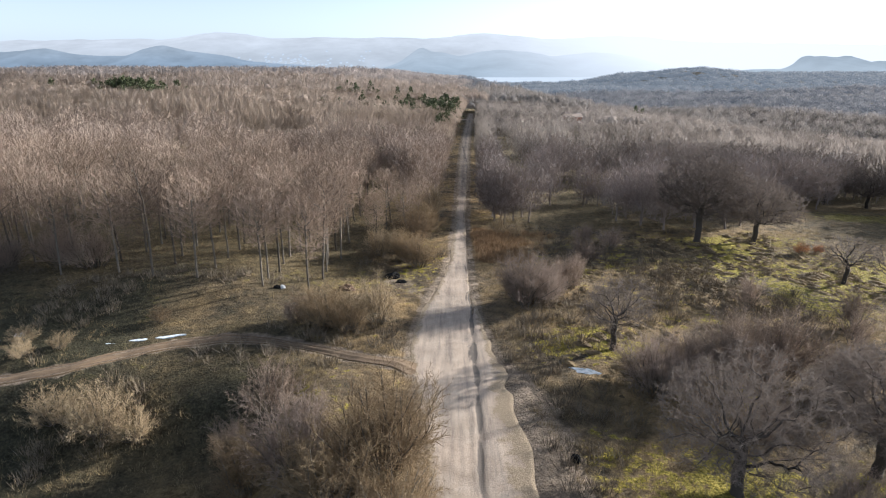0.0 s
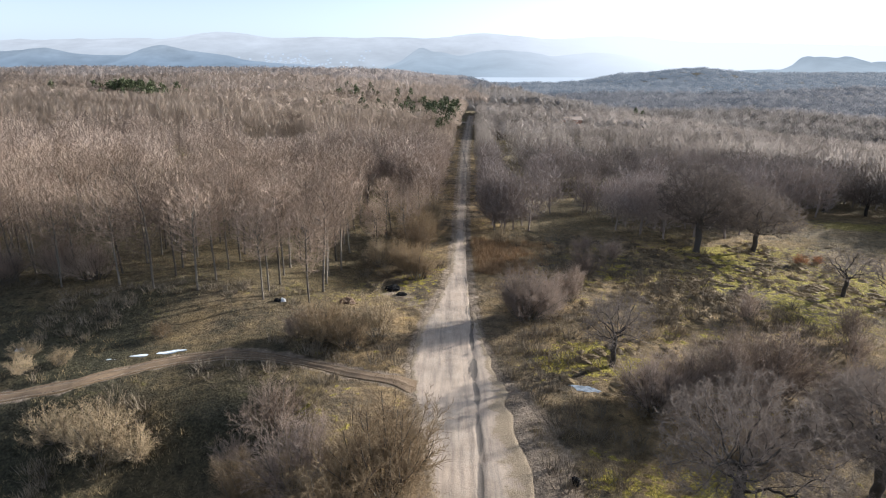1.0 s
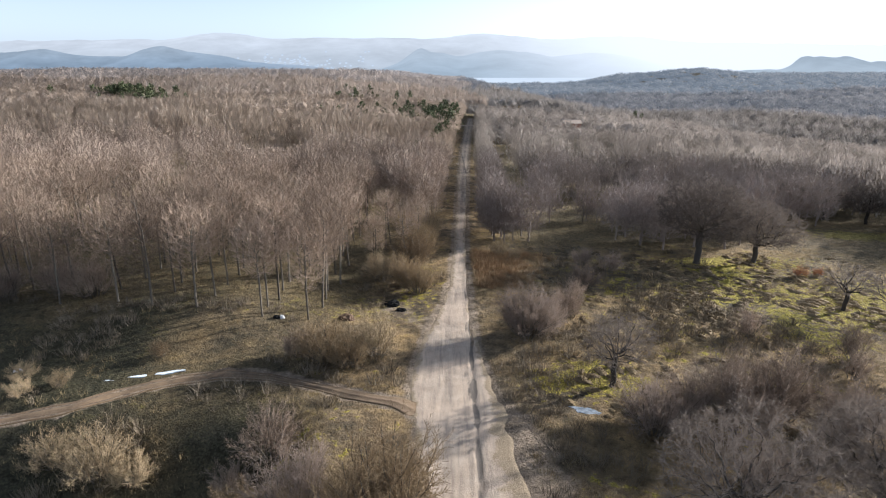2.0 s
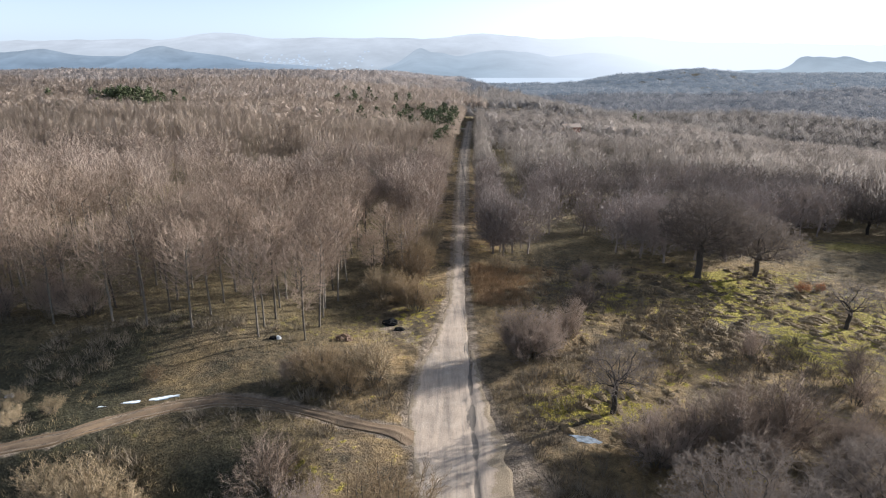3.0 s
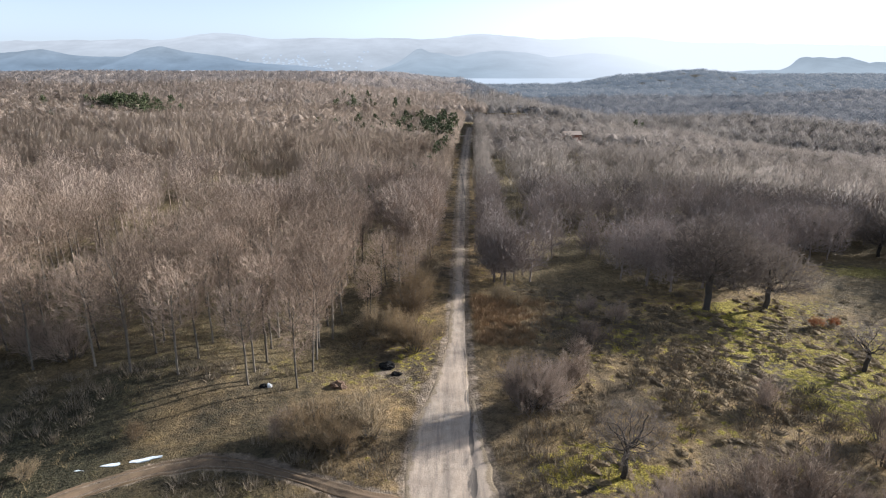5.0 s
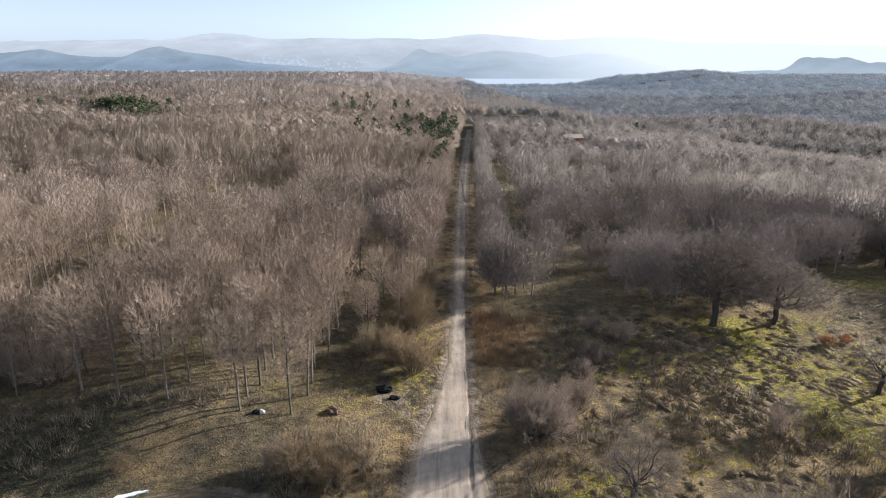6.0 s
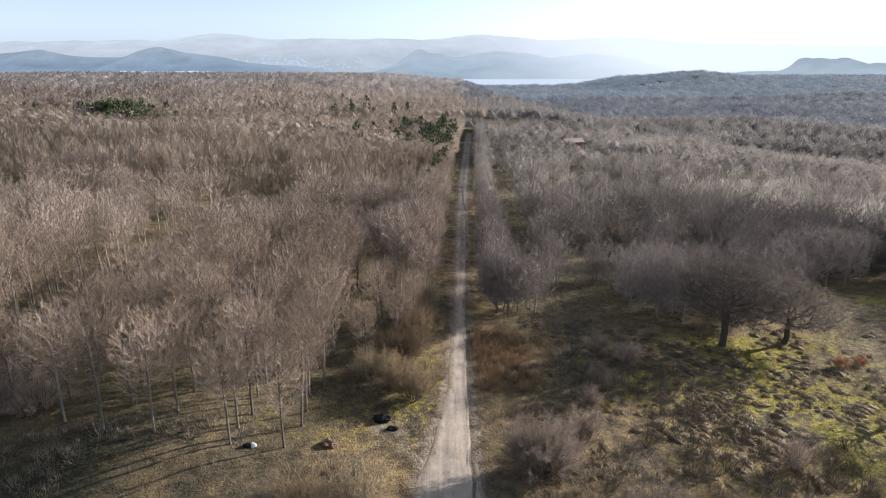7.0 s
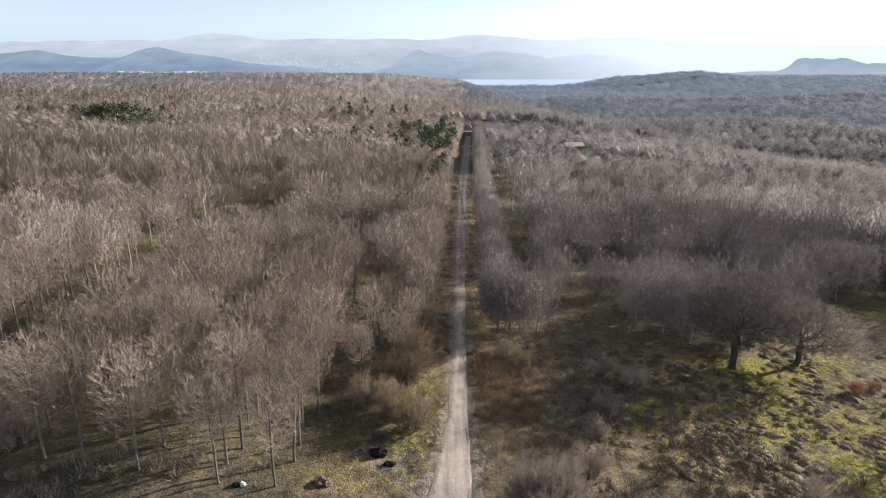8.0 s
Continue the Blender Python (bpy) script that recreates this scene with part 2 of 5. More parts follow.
def fuzz_material(name, dark, light, glow=None, behind=0.5, open_part=0.25):
    """Crowns of fine round twigs seen from afar: they take light like the rounded crown they fill, some of it from behind."""
    mat = bpy.data.materials.new(name)
    mat.use_nodes = True
    n, l = mat.node_tree.nodes, mat.node_tree.links
    n.remove(n["Principled BSDF"])
    k = math_node(n, l, "ADD", math_node(n, l, "MULTIPLY", noise_node(n, l, 1.6, 3, 0.5), 0.35), math_node(n, l, "MULTIPLY", attr(n, "tone"), 0.75), clamp=True)
    col = ramp(n, l, k, [(0.2, dark), (0.85, light)])
    a = n.new("ShaderNodeAttribute")
    a.attribute_name = "way"
    d, t, m = n.new("ShaderNodeBsdfDiffuse"), n.new("ShaderNodeBsdfTranslucent"), n.new("ShaderNodeMixShader")
    for b in (d, t):
        l.new(col, b.inputs["Color"])
        l.new(a.outputs["Vector"], b.inputs["Normal"])
    m.inputs[0].default_value = behind
    l.new(d.outputs[0], m.inputs[1])
    l.new(t.outputs[0], m.inputs[2])
    gap, veil = n.new("ShaderNodeBsdfTransparent"), n.new("ShaderNodeMixShader")       # each blade stands for many fine twigs with air between
    veil.inputs[0].default_value = open_part
    l.new(m.outputs[0], veil.inputs[1])
    l.new(gap.outputs[0], veil.inputs[2])
    out = veil.outputs[0]
    if glow:                                            # haze painted as emission onto the woods beyond 500 m
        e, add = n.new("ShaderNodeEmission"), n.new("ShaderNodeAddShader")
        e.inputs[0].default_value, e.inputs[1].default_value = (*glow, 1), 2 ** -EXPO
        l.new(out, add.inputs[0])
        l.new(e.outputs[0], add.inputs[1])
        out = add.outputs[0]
    l.new(out, n["Material Output"].inputs[0])
    return mat


def plain_material(name, col, rough=0.8, spec=0.3, size=0.6, spread=0.25):
    mat, n, l, p = material(name, rough, spec)
    f = noise_node(n, l, size, 4)
    a, b = [tuple(c * k for c in col) for k in (1 - spread, 1 + spread)]
    l.new(ramp(n, l, f, [(0.3, a), (0.7, b)]), p.inputs["Base Color"])
    return mat


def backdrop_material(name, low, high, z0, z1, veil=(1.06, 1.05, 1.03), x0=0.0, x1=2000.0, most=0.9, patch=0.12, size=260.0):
    """Hazy distance (hills, lake, houses): haze painted as a plain glow that shifts with height and pales towards the
    bright side of the sky.
    """
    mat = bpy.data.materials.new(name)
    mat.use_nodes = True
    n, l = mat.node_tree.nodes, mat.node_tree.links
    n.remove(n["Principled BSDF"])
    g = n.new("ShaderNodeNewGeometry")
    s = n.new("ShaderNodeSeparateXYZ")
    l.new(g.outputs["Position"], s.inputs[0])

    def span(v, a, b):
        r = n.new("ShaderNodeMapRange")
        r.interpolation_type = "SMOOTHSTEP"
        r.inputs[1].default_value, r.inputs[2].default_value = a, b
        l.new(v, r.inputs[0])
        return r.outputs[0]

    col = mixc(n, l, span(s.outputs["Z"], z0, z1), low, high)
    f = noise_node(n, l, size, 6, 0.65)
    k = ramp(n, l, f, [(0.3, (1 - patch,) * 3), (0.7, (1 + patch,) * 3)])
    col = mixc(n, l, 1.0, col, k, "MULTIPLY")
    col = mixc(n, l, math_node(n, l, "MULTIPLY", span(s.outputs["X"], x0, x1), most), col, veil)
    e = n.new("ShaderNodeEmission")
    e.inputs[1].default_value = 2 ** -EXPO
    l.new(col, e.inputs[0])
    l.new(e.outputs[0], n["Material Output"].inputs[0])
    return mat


M_GROUND, M_ROAD, M_TRACK = ground_material(), road_material(), road_material("brown_track_dirt", (0.52, 0.455, 0.37), 0.0)
M_BARK = wood_material("grey_bark", (0.05, 0.043, 0.034), (0.20, 0.172, 0.138), "object")
M_OAKBARK = wood_material("dark_oak_bark", (0.022, 0.019, 0.016), (0.075, 0.065, 0.055), "object")
M_TWIG = wood_material("bare_brown_twigs", (0.128, 0.095, 0.071), (0.36, 0.275, 0.208), "object", 0.1)
M_OAKTWIG = wood_material("grey_oak_twigs", (0.085, 0.069, 0.058), (0.215, 0.178, 0.150), "object", 0.3)
M_SHRUB = wood_material("mauve_brown_shrub_twigs", (0.12, 0.092, 0.074), (0.31, 0.243, 0.195), "object", 0.4)
M_TAN = wood_material("straw_coloured_shrub_twigs", (0.16, 0.12, 0.07), (0.37, 0.285, 0.175), "object")
M_RUST = wood_material("rusty_brown_shrub_twigs", (0.11, 0.078, 0.048), (0.28, 0.205, 0.12), "object", 0.3)
M_WOODS_NEAR = wood_material("brown_forest_twigs", (0.16, 0.122, 0.095), (0.415, 0.33, 0.264), "tone", 0.06)
M_THICKET = wood_material("grey_brown_thicket_twigs", (0.11, 0.090, 0.077), (0.315, 0.26, 0.226), "tone", 0.06)
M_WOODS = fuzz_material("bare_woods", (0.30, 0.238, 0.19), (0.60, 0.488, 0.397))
# right and far woods carry painted haze: greyer, paler base colours, then glow
M_DEEP_R = fuzz_material("haze_grey_bare_woods", (0.21, 0.184, 0.166), (0.47, 0.415, 0.375))
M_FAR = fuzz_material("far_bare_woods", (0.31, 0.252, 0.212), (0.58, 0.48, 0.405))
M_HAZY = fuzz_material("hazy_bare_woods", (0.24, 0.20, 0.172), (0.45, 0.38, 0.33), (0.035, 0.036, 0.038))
M_EDGE = fuzz_material("haze_glow_bare_woods", (0.19, 0.163, 0.145), (0.37, 0.32, 0.286), (0.07, 0.072, 0.077))
M_FAR_R = fuzz_material("far_haze_grey_woods", (0.20, 0.182, 0.170), (0.42, 0.383, 0.357))
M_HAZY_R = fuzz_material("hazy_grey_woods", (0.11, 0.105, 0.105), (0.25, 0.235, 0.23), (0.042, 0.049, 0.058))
M_EDGE_R = fuzz_material("haze_glow_grey_woods", (0.075, 0.075, 0.076), (0.16, 0.156, 0.152), (0.105, 0.121, 0.138))
M_PINE = plain_material("pine_needles", (0.075, 0.088, 0.04), 0.8, 0.2, 1.2, 0.5)
M_STRAW = wood_material("dry_grass_blades", (0.12, 0.092, 0.052), (0.39, 0.305, 0.17), thin=0.3)

# ---- ground ----
def graded(a, b, lo, hi, step, grow):
    """Lines from lo to hi, evenly spaced from a to b and ever wider beyond."""
    mid = list(np.arange(a, b + step / 2, step))
    up, s = [mid[-1]], step
    while up[-1] < hi:
        s *= grow
        up.append(up[-1] + s)
    dn, s = [mid[0]], step
    while dn[-1] > lo:
        s *= grow
        dn.append(dn[-1] - s)
    return np.array(dn[:0:-1] + mid + up[1:])


def build_ground():
    xs, ys = graded(-34, 40, -4200, 4200, 0.56, 1.09), graded(16, 70, -900, 4600, 0.56, 1.05)
    X, Y = np.meshgrid(xs, ys)
    Z = ground_z(X, Y)
    nx, ny = len(xs), len(ys)
    i = np.arange(nx * ny).reshape(ny, nx)
    F = np.stack([i[:-1, :-1], i[:-1, 1:], i[1:, 1:], i[1:, :-1]], -1).reshape(-1, 4)
    x, y = X.ravel(), Y.ravel()
    n1, n2 = vnoise(x, y, 6, 21), vnoise(x, y, 2.2, 22)
    green = 0.13 + 0.20 * n1 + 0.12 * n2
    green += 0.60 * np.exp(-((x - 35) / 20) ** 2 - ((y - 51) / 11) ** 2)        # the open meadow
    green += 0.55 * np.exp(-((x - 32) / 6) ** 2 - ((y - 63.5) / 3) ** 2)          # under the twin oak
    green += 0.75 * np.exp(-((x - 10) / 4) ** 2 - ((y - 36) / 3) ** 2)
    green += 0.70 * np.exp(-((x - 14) / 7) ** 2 - ((y - 21) / 4) ** 2)
    green += 0.36 * np.exp(-((x + 2) / 3) ** 2 - ((y - 57) / 9) ** 2) + 0.2 * np.exp(-((x + 7) / 6) ** 2 - ((y - 47) / 4) ** 2)
    green += 0.30 * np.exp(-((x + 16) / 9) ** 2 - ((y - 50) / 5) ** 2)
    green += 0.55 * np.exp(-((x - 58) / 10) ** 2 - ((y - 78) / 4) ** 2)
    woods = sstep(43, 51, y) * sstep(-4, -9, x) + sstep(64, 74, y) * sstep(5, 10, x) * (1 - sstep(30, 44, x) * (1 - sstep(84, 96, y)))
    # beyond x = 40 the open meadow is darkened in place of tree shade
    litter_shade = np.clip(woods + 0.6 * sstep(38, 46, x) * sstep(60, 66, y), 0, 1) * 0.9
    a, b = road_edges(y)
    d = np.maximum(a - x, x - b)
    bare = 0.8 * (1 - sstep(-0.3, 0.7 + 1.9 * (1 - sstep(28, 36, y)) * (x > b), d)) * (y < 300) + 0.9 * (1 - sstep(0.5, 1.3, np.abs(y - track_y(x)))) * (x < -2)
    bare += 0.45 * np.exp(-((x + 2.5) / 2.6) ** 2 - ((y - 45.5) / 2.6) ** 2) + 0.5 * np.exp(-((x + 4) / 2) ** 2 - ((y - 48) / 1.5) ** 2)
    bare += 0.8 * np.exp(-((x - 5.0) / 2.4) ** 2 - ((y - 23) / 8) ** 2)
    # left of x = -5 the ground colour is darkened in place of shade
    ob = new("ground", mesh_of("ground", np.stack([x, y, Z.ravel()], 1), F, M_GROUND, {"green": green, "litter_shade": litter_shade, "bare": bare, "weed_shade": (0.9 * sstep(-5, -13, x) * (1 - sstep(46, 52, y))) * (0.75 + 0.5 * n1)}))
    tagged(ob, "rough meadow and forest floor of dry grass and moss", "ground", kind="structure")


build_ground()


def build_road():
    ys = np.concatenate([np.arange(-30, 90, 0.35), np.arange(90, 292, 1.2)])
    k = np.linspace(0, 1, 41)
    a, b = road_edges(ys)
    calm = 1 - 0.7 * sstep(50, 80, ys)
    wob = calm * (0.22 * vnoise(ys, ys * 0, 4.5, 31) + 0.07 * vnoise(ys, ys * 0, 1.2, 32))
    wob2 = calm * ((0.22 + 0.5 * (1 - sstep(27, 36, ys))) * vnoise(ys, ys * 0, 4.5, 33) + (0.07 + 0.33 * (1 - sstep(30, 40, ys))) * vnoise(ys, ys * 0, 1.2, 34))
    X = (a + wob)[:, None] * (1 - k) + (b + wob2)[:, None] * k
    Y = np.repeat(ys[:, None], len(k), 1)
    zc = base_z((a + b) / 2, ys)[:, None]
    groove = (np.interp(ys, [-30, 21, 29, 40, 57, 66, 120], [1.7, 1.85, 2.05, 2.2, 2.55, 2.75, 4.9]) + 0.06 * vnoise(ys, ys * 0, 2.2, 35))[:, None]
    g1 = np.exp(-((X - groove) / 0.15) ** 2) + 0.45 * np.exp(-((X - groove + 0.32) / 0.09) ** 2) * sstep(-0.2, 0.5, vnoise(X * 0, Y, 2.6, 44))
    tr1 = np.exp(-((X - (groove - 0.55)) / 0.22) ** 2) + np.exp(-((X - (groove - 2.0)) / 0.25) ** 2)
    mid = ((a + b) / 2)[:, None]
    far = sstep(60, 90, ys)[:, None]
    tr2 = np.exp(-((X - mid - 0.65) / 0.22) ** 2) + np.exp(-((X - mid + 0.65) / 0.22) ** 2)
    edge = np.minimum(k, 1 - k)[None, :] * (b - a)[:, None]
    Z = zc - 0.02 + 0.02 * sstep(0, 0.5, edge) - 0.07 * g1 * (1 - 0.8 * far) - 0.02 * tr1 - 0.03 * tr2 * far
    Z = Z + 0.015 * vnoise(X, Y, 0.8, 36) - 0.12 * (1 - sstep(0, 0.35, edge))
    # groove and wheel lines darker; 0.30 * far paints in the roadside trees' shade
    damp_shade = 1.9 * g1 * (1 - 0.6 * far) * (0.75 + 0.5 * vnoise(X, Y, 1.1, 45)) + 0.12 * tr1 * (1 - far) + 0.30 * far + 0.25 * np.exp(-((X - mid) / 0.3) ** 2) * far + 0.2 * vnoise(X, Y * 0.25, 1.2, 37)
    verge = 0.95 * (1 - sstep(0.1, 1.3 + 1.7 * ((1 - sstep(27, 36, ys))[:, None]) * (k > 0.5)[None, :], edge)) + 0.45 * np.exp(-((X - mid) / 0.28) ** 2) * sstep(85, 110, ys)[:, None]
    i = np.arange(X.size).reshape(X.shape)
    F = np.stack([i[:-1, :-1], i[:-1, 1:], i[1:, 1:], i[1:, :-1]], -1).reshape(-1, 4)
    ob = new("road", mesh_of("road", np.stack([X, Y, Z], -1).reshape(-1, 3), F, M_ROAD, {"damp_shade": damp_shade.ravel(), "verge": verge.ravel()}))
    tagged(ob, "straight pale gravel road with wheel ruts and an eroded groove", "road", kind="structure")
    # a gravelled crossing far down the road
    X, Y = np.meshgrid(np.linspace(4.5, 17.0, 33), np.linspace(-2.2, 2.2, 7))
    Y = Y * (1 + 0.2 * vnoise(X, X * 0, 2.5, 46)) + 248 + 0.5 * vnoise(X, X * 0, 5, 47)
    Z = base_z(10.8, 248) + 0.14 - 0.004 * (X - 10.8) ** 2 * (np.abs(X - 10.8) > 4) - 0.05 * np.abs(Y - 248) + 0 * X
    i = np.arange(X.size).reshape(X.shape)
    F = np.stack([i[:-1, :-1], i[:-1, 1:], i[1:, 1:], i[1:, :-1]], -1).reshape(-1, 4)
    ob = new("road_crossing", mesh_of("road_crossing", np.stack([X, Y, Z], -1).reshape(-1, 3), F, M_ROAD, {"damp_shade": 0 * X.ravel(), "verge": 0 * X.ravel()}))
    tagged(ob, "pale gravelled crossing over the road in the wood", "road", kind="structure")
    # the side track
    xs = np.arange(-130, -1.2, 0.4)
    u = np.linspace(-1, 1, 25)
    hw = 0.78 - 0.22 * sstep(-17, -12, xs) + 0.13 * vnoise(xs, xs * 0, 3, 38) + 0.5 * sstep(-4, -1.5, xs)
    X = np.repeat(xs[:, None], len(u), 1)
    Y = track_y(xs)[:, None] + 0.15 * vnoise(xs, xs * 0, 6, 40)[:, None] + hw[:, None] * u
    rut = np.exp(-((np.abs(u) - 0.55) / 0.17) ** 2)[None, :]
    Z = base_z(xs, track_y(xs))[:, None] - 0.05 - 0.07 * rut * (1 - sstep(-10, -6, xs))[:, None] + 0.04 * np.exp(-(u / 0.25) ** 2)[None, :] - 0.06 * sstep(0.85, 1, np.abs(u))[None, :]
    Z = Z + 0.015 * vnoise(X, Y, 0.7, 39)
    # the bend from x = -22 to -3 is darker
    damp_shade = 0.12 + 0.30 * rut * (1 - sstep(-30, -18, X)) + 0.42 * sstep(-22, -17, X) * (1 - sstep(-6, -3, X)) + 0 * Y
    verge = 0.72 * sstep(0.6, 1, np.abs(u))[None, :] + 0.25 * np.exp(-(u / 0.2) ** 2)[None, :] + 0 * X
    i = np.arange(X.size).reshape(X.shape)
    F = np.stack([i[:-1, :-1], i[1:, :-1], i[1:, 1:], i[:-1, 1:]], -1).reshape(-1, 4)
    ob = new("road_side_track", mesh_of("road_side_track", np.stack([X, Y, Z], -1).reshape(-1, 3), F, M_TRACK, {"damp_shade": damp_shade.ravel(), "verge": verge.ravel()}))
    tagged(ob, "narrow rutted dirt track curving off the gravel road", "track", kind="structure")


build_road()


# ---- plants: branches as tapered rods ----
UP = np.array([0.0, 0.0, 1.0])


def unit(v):
    return v / (np.linalg.norm(v) + 1e-9)


def aside(rng, d, angle):
    """A way that leaves d by an angle in degrees."""
    s = unit(np.cross(d, rng.normal(size=3)))
    a = radians(angle)
    return d * math.cos(a) + s * math.sin(a)


def grow(rng, out, p, d, length, r, level, S):
    """Grows a branch and all that it bears; out[level] takes the points and radii of each."""
    n, kids = S["seg"][level], S["kids"][level]
    pts, ways, rad = [p], [d], [r]
    end = S["end"][level]
    for i in range(n):
        d = unit(d + rng.normal(size=3) * S["wob"][level] + UP * S["up"][level])
        p = p + d * (length / n)
        pts.append(p), ways.append(d)
        rad.append(r * (1 - (1 - end) * (i + 1) / n))
    out[level].append((pts, rad))
    if level + 1 >= len(S["seg"]):
        return
    lo = S["start"][level]
    for k in range(kids):
        f = lo + (1 - lo) * (k + rng.uniform(0.1, 0.9)) / kids
        j = min(int(f * n), n - 1)
        q = pts[j] + (pts[j + 1] - pts[j]) * (f * n - j)
        w = aside(rng, ways[j + 1], S["ang"][level] * rng.uniform(0.7, 1.3))
        size = S["len"][level] * length * rng.uniform(0.75, 1.25) * (S["shape"](f) if level == 0 else 1.15 - 0.6 * f)
        rr = min(rad[j] * 0.75, S["rad"][level + 1])
        grow(rng, out, q, w, size, rr, level + 1, S)


def rods(branches, sides):
    """Tapered tubes along branches of equally many points; sides = 1: a thin tapered blade each, sides = 0: three-sided spikes."""
    P, R = np.array([b[0] for b in branches], float), np.array([b[1] for b in branches], float)
    n, m = P.shape[:2]
    D = np.gradient(P, axis=1) if m > 2 else np.repeat(P[:, 1:] - P[:, :1], 2, 1)
    D /= np.linalg.norm(D, axis=2)[:, :, None] + 1e-9
    ref = np.where(np.abs(D[:, :1, 2:3]) > 0.9, [[[1.0, 0, 0]]], [[[0, 0, 1.0]]])
    A = np.cross(D, np.broadcast_to(ref, D.shape))
    A /= np.linalg.norm(A, axis=2)[:, :, None] + 1e-9
    B = np.cross(D, A)
    base = np.arange(n)[:, None, None]
    if sides == 1:
        ph = (np.arange(n) * 2.399)[:, None]
        S = (A[:, 0] * np.cos(ph) + B[:, 0] * np.sin(ph)) * R[:, :1]
        V = np.stack([P[:, 0] - S, P[:, 0] + S, P[:, -1]], 1).reshape(-1, 3)
        return V, (np.array([[[0, 1, 2]]]) + base * 3).reshape(-1, 3)
    k = 3 if sides == 0 else sides
    an = np.arange(k) * 2 * math.pi / k
    ring = A[:, :, None, :] * np.cos(an)[:, None] + B[:, :, None, :] * np.sin(an)[:, None]
    V = P[:, :, None, :] + ring * R[:, :, None, None]
    if sides == 0:
        V = np.concatenate([V[:, 0], P[:, -1:]], 1).reshape(-1, 3)
        f = np.array([[j, (j + 1) % 3, 3] for j in range(3)])
        return V, (f[None] + base * 4).reshape(-1, 3)
    f = np.array([t for i in range(m - 1) for j in range(k) for t in ((i * k + j, i * k + (j + 1) % k, (i + 1) * k + (j + 1) % k), (i * k + j, (i + 1) * k + (j + 1) % k, (i + 1) * k + j))])
    return V.reshape(-1, 3), (f[None] + base * (m * k)).reshape(-1, 3)


def joined(pieces):
    V, F, o = [], [], 0
    for v, f in pieces:
        V.append(v), F.append(f + o)
        o += len(v)
    return np.concatenate(V), np.concatenate(F)


def skeleton(seed, height, width, bole, trunk_top, count, step, up, wob, base_r, tip_r, flat=0.5, bare_stem=0.45):
    """A bare tree's frame: a trunk, then limbs that grow step by step towards points strewn through an uneven crown.
    Gives the nodes, each one's parent, the way it grew, its radius, how many tips it bears, and the number of trunk nodes."""
    rng = np.random.default_rng(seed)
    low, top = bole * height, height
    d = rng.normal(size=(count, 3))
    d /= np.linalg.norm(d, axis=1)[:, None]
    lobes = rng.normal(size=(9, 3)) + UP * 0.5
    lobes /= np.linalg.norm(lobes, axis=1)[:, None]
    bulge = 0.74 + 0.30 * np.max(np.clip(d @ lobes.T, 0, 1) ** 5, axis=1)
    r = rng.uniform(0.05, 1, count) ** 0.42 * bulge
    mid = low + (top - low) * flat
    half = np.where(d[:, 2] > 0, top - mid, mid - low)
    A = np.stack([d[:, 0] * r * width / 2, d[:, 1] * r * width / 2, mid + d[:, 2] * r * half], 1)
    P, ways, par = [np.array([0, 0, -0.2])], [UP], [-1]
    lean = unit(np.array([rng.normal() * 0.05, rng.normal() * 0.05, 1.0]))
    while P[-1][2] < trunk_top * height:
        w = unit(lean + rng.normal(size=3) * wob * 0.35)
        P.append(P[-1] + w * step), ways.append(w), par.append(len(P) - 2)
    n_trunk = len(P)
    kids = [0] * n_trunk
    D = np.linalg.norm(A[:, None] - np.array(P)[None], axis=2)
    D[:, :max(1, int(n_trunk * bare_stem))] += 99
    near, dist = D.argmin(1), D.min(1)
    for turn in range(90):
        if not len(A):
            break
        pull = A - np.array(P)[near]
        pull /= np.linalg.norm(pull, axis=1)[:, None] + 1e-6
        fresh = []
        for i in np.unique(near):
            mine = pull[near == i]
            if kids[i] >= 4:
                continue
            w = unit(mine[rng.integers(len(mine))] * 0.8 + unit(mine.mean(0)) * 0.45 + UP * up + ways[i] * 0.40 + rng.normal(size=3) * wob)
            fresh.append(len(P))
            kids[i] += 1
            kids.append(0)
            P.append(P[i] + w * step), ways.append(w), par.append(int(i))
        if not fresh:
            break
        E = np.linalg.norm(A[:, None] - np.array(P)[None, fresh[0]:], axis=2)
        closer = E.min(1) < dist
        near = np.where(closer, E.argmin(1) + fresh[0], near)
        dist = np.minimum(dist, E.min(1))
        keep = dist > step * 0.95
        A, near, dist = A[keep], near[keep], dist[keep]
    N = len(P)
    tips = np.zeros(N)
    for i in range(N - 1, -1, -1):
        tips[i] = max(tips[i], 1)
        if par[i] >= 0:
            tips[par[i]] += tips[i]
    e = math.log(tips[0]) / math.log(base_r / tip_r)
    return np.array(P), np.array(par), np.array(ways), tip_r * tips ** (1 / e), tips, n_trunk


def edges(sk, idx):
    """The pieces of branch that end in the given nodes, as tapered rods."""
    P, par, R = sk[0], sk[1], sk[3]
    return [([P[par[i]], P[i]], [min(R[par[i]], R[i] * 1.35), R[i]]) for i in idx if par[i] >= 0]


def sprays(rng, sk, idx, each, long, w, up, loose):
    """Fine twigs that leave the given nodes."""
    P, ways, out = sk[0], sk[2], []
    for i in idx:
        for k in range(each):
            d = unit(ways[i] * 0.7 + UP * up + rng.normal(size=3) * loose)
            p = P[i] - ways[i] * rng.uniform(0, 0.3)
            out.append(rod(p, p + d * rng.uniform(*long), w * rng.uniform(0.7, 1.3), 0))
    return out


def rod(p, q, r0, r1):
    return ([p, q], [r0, r1])


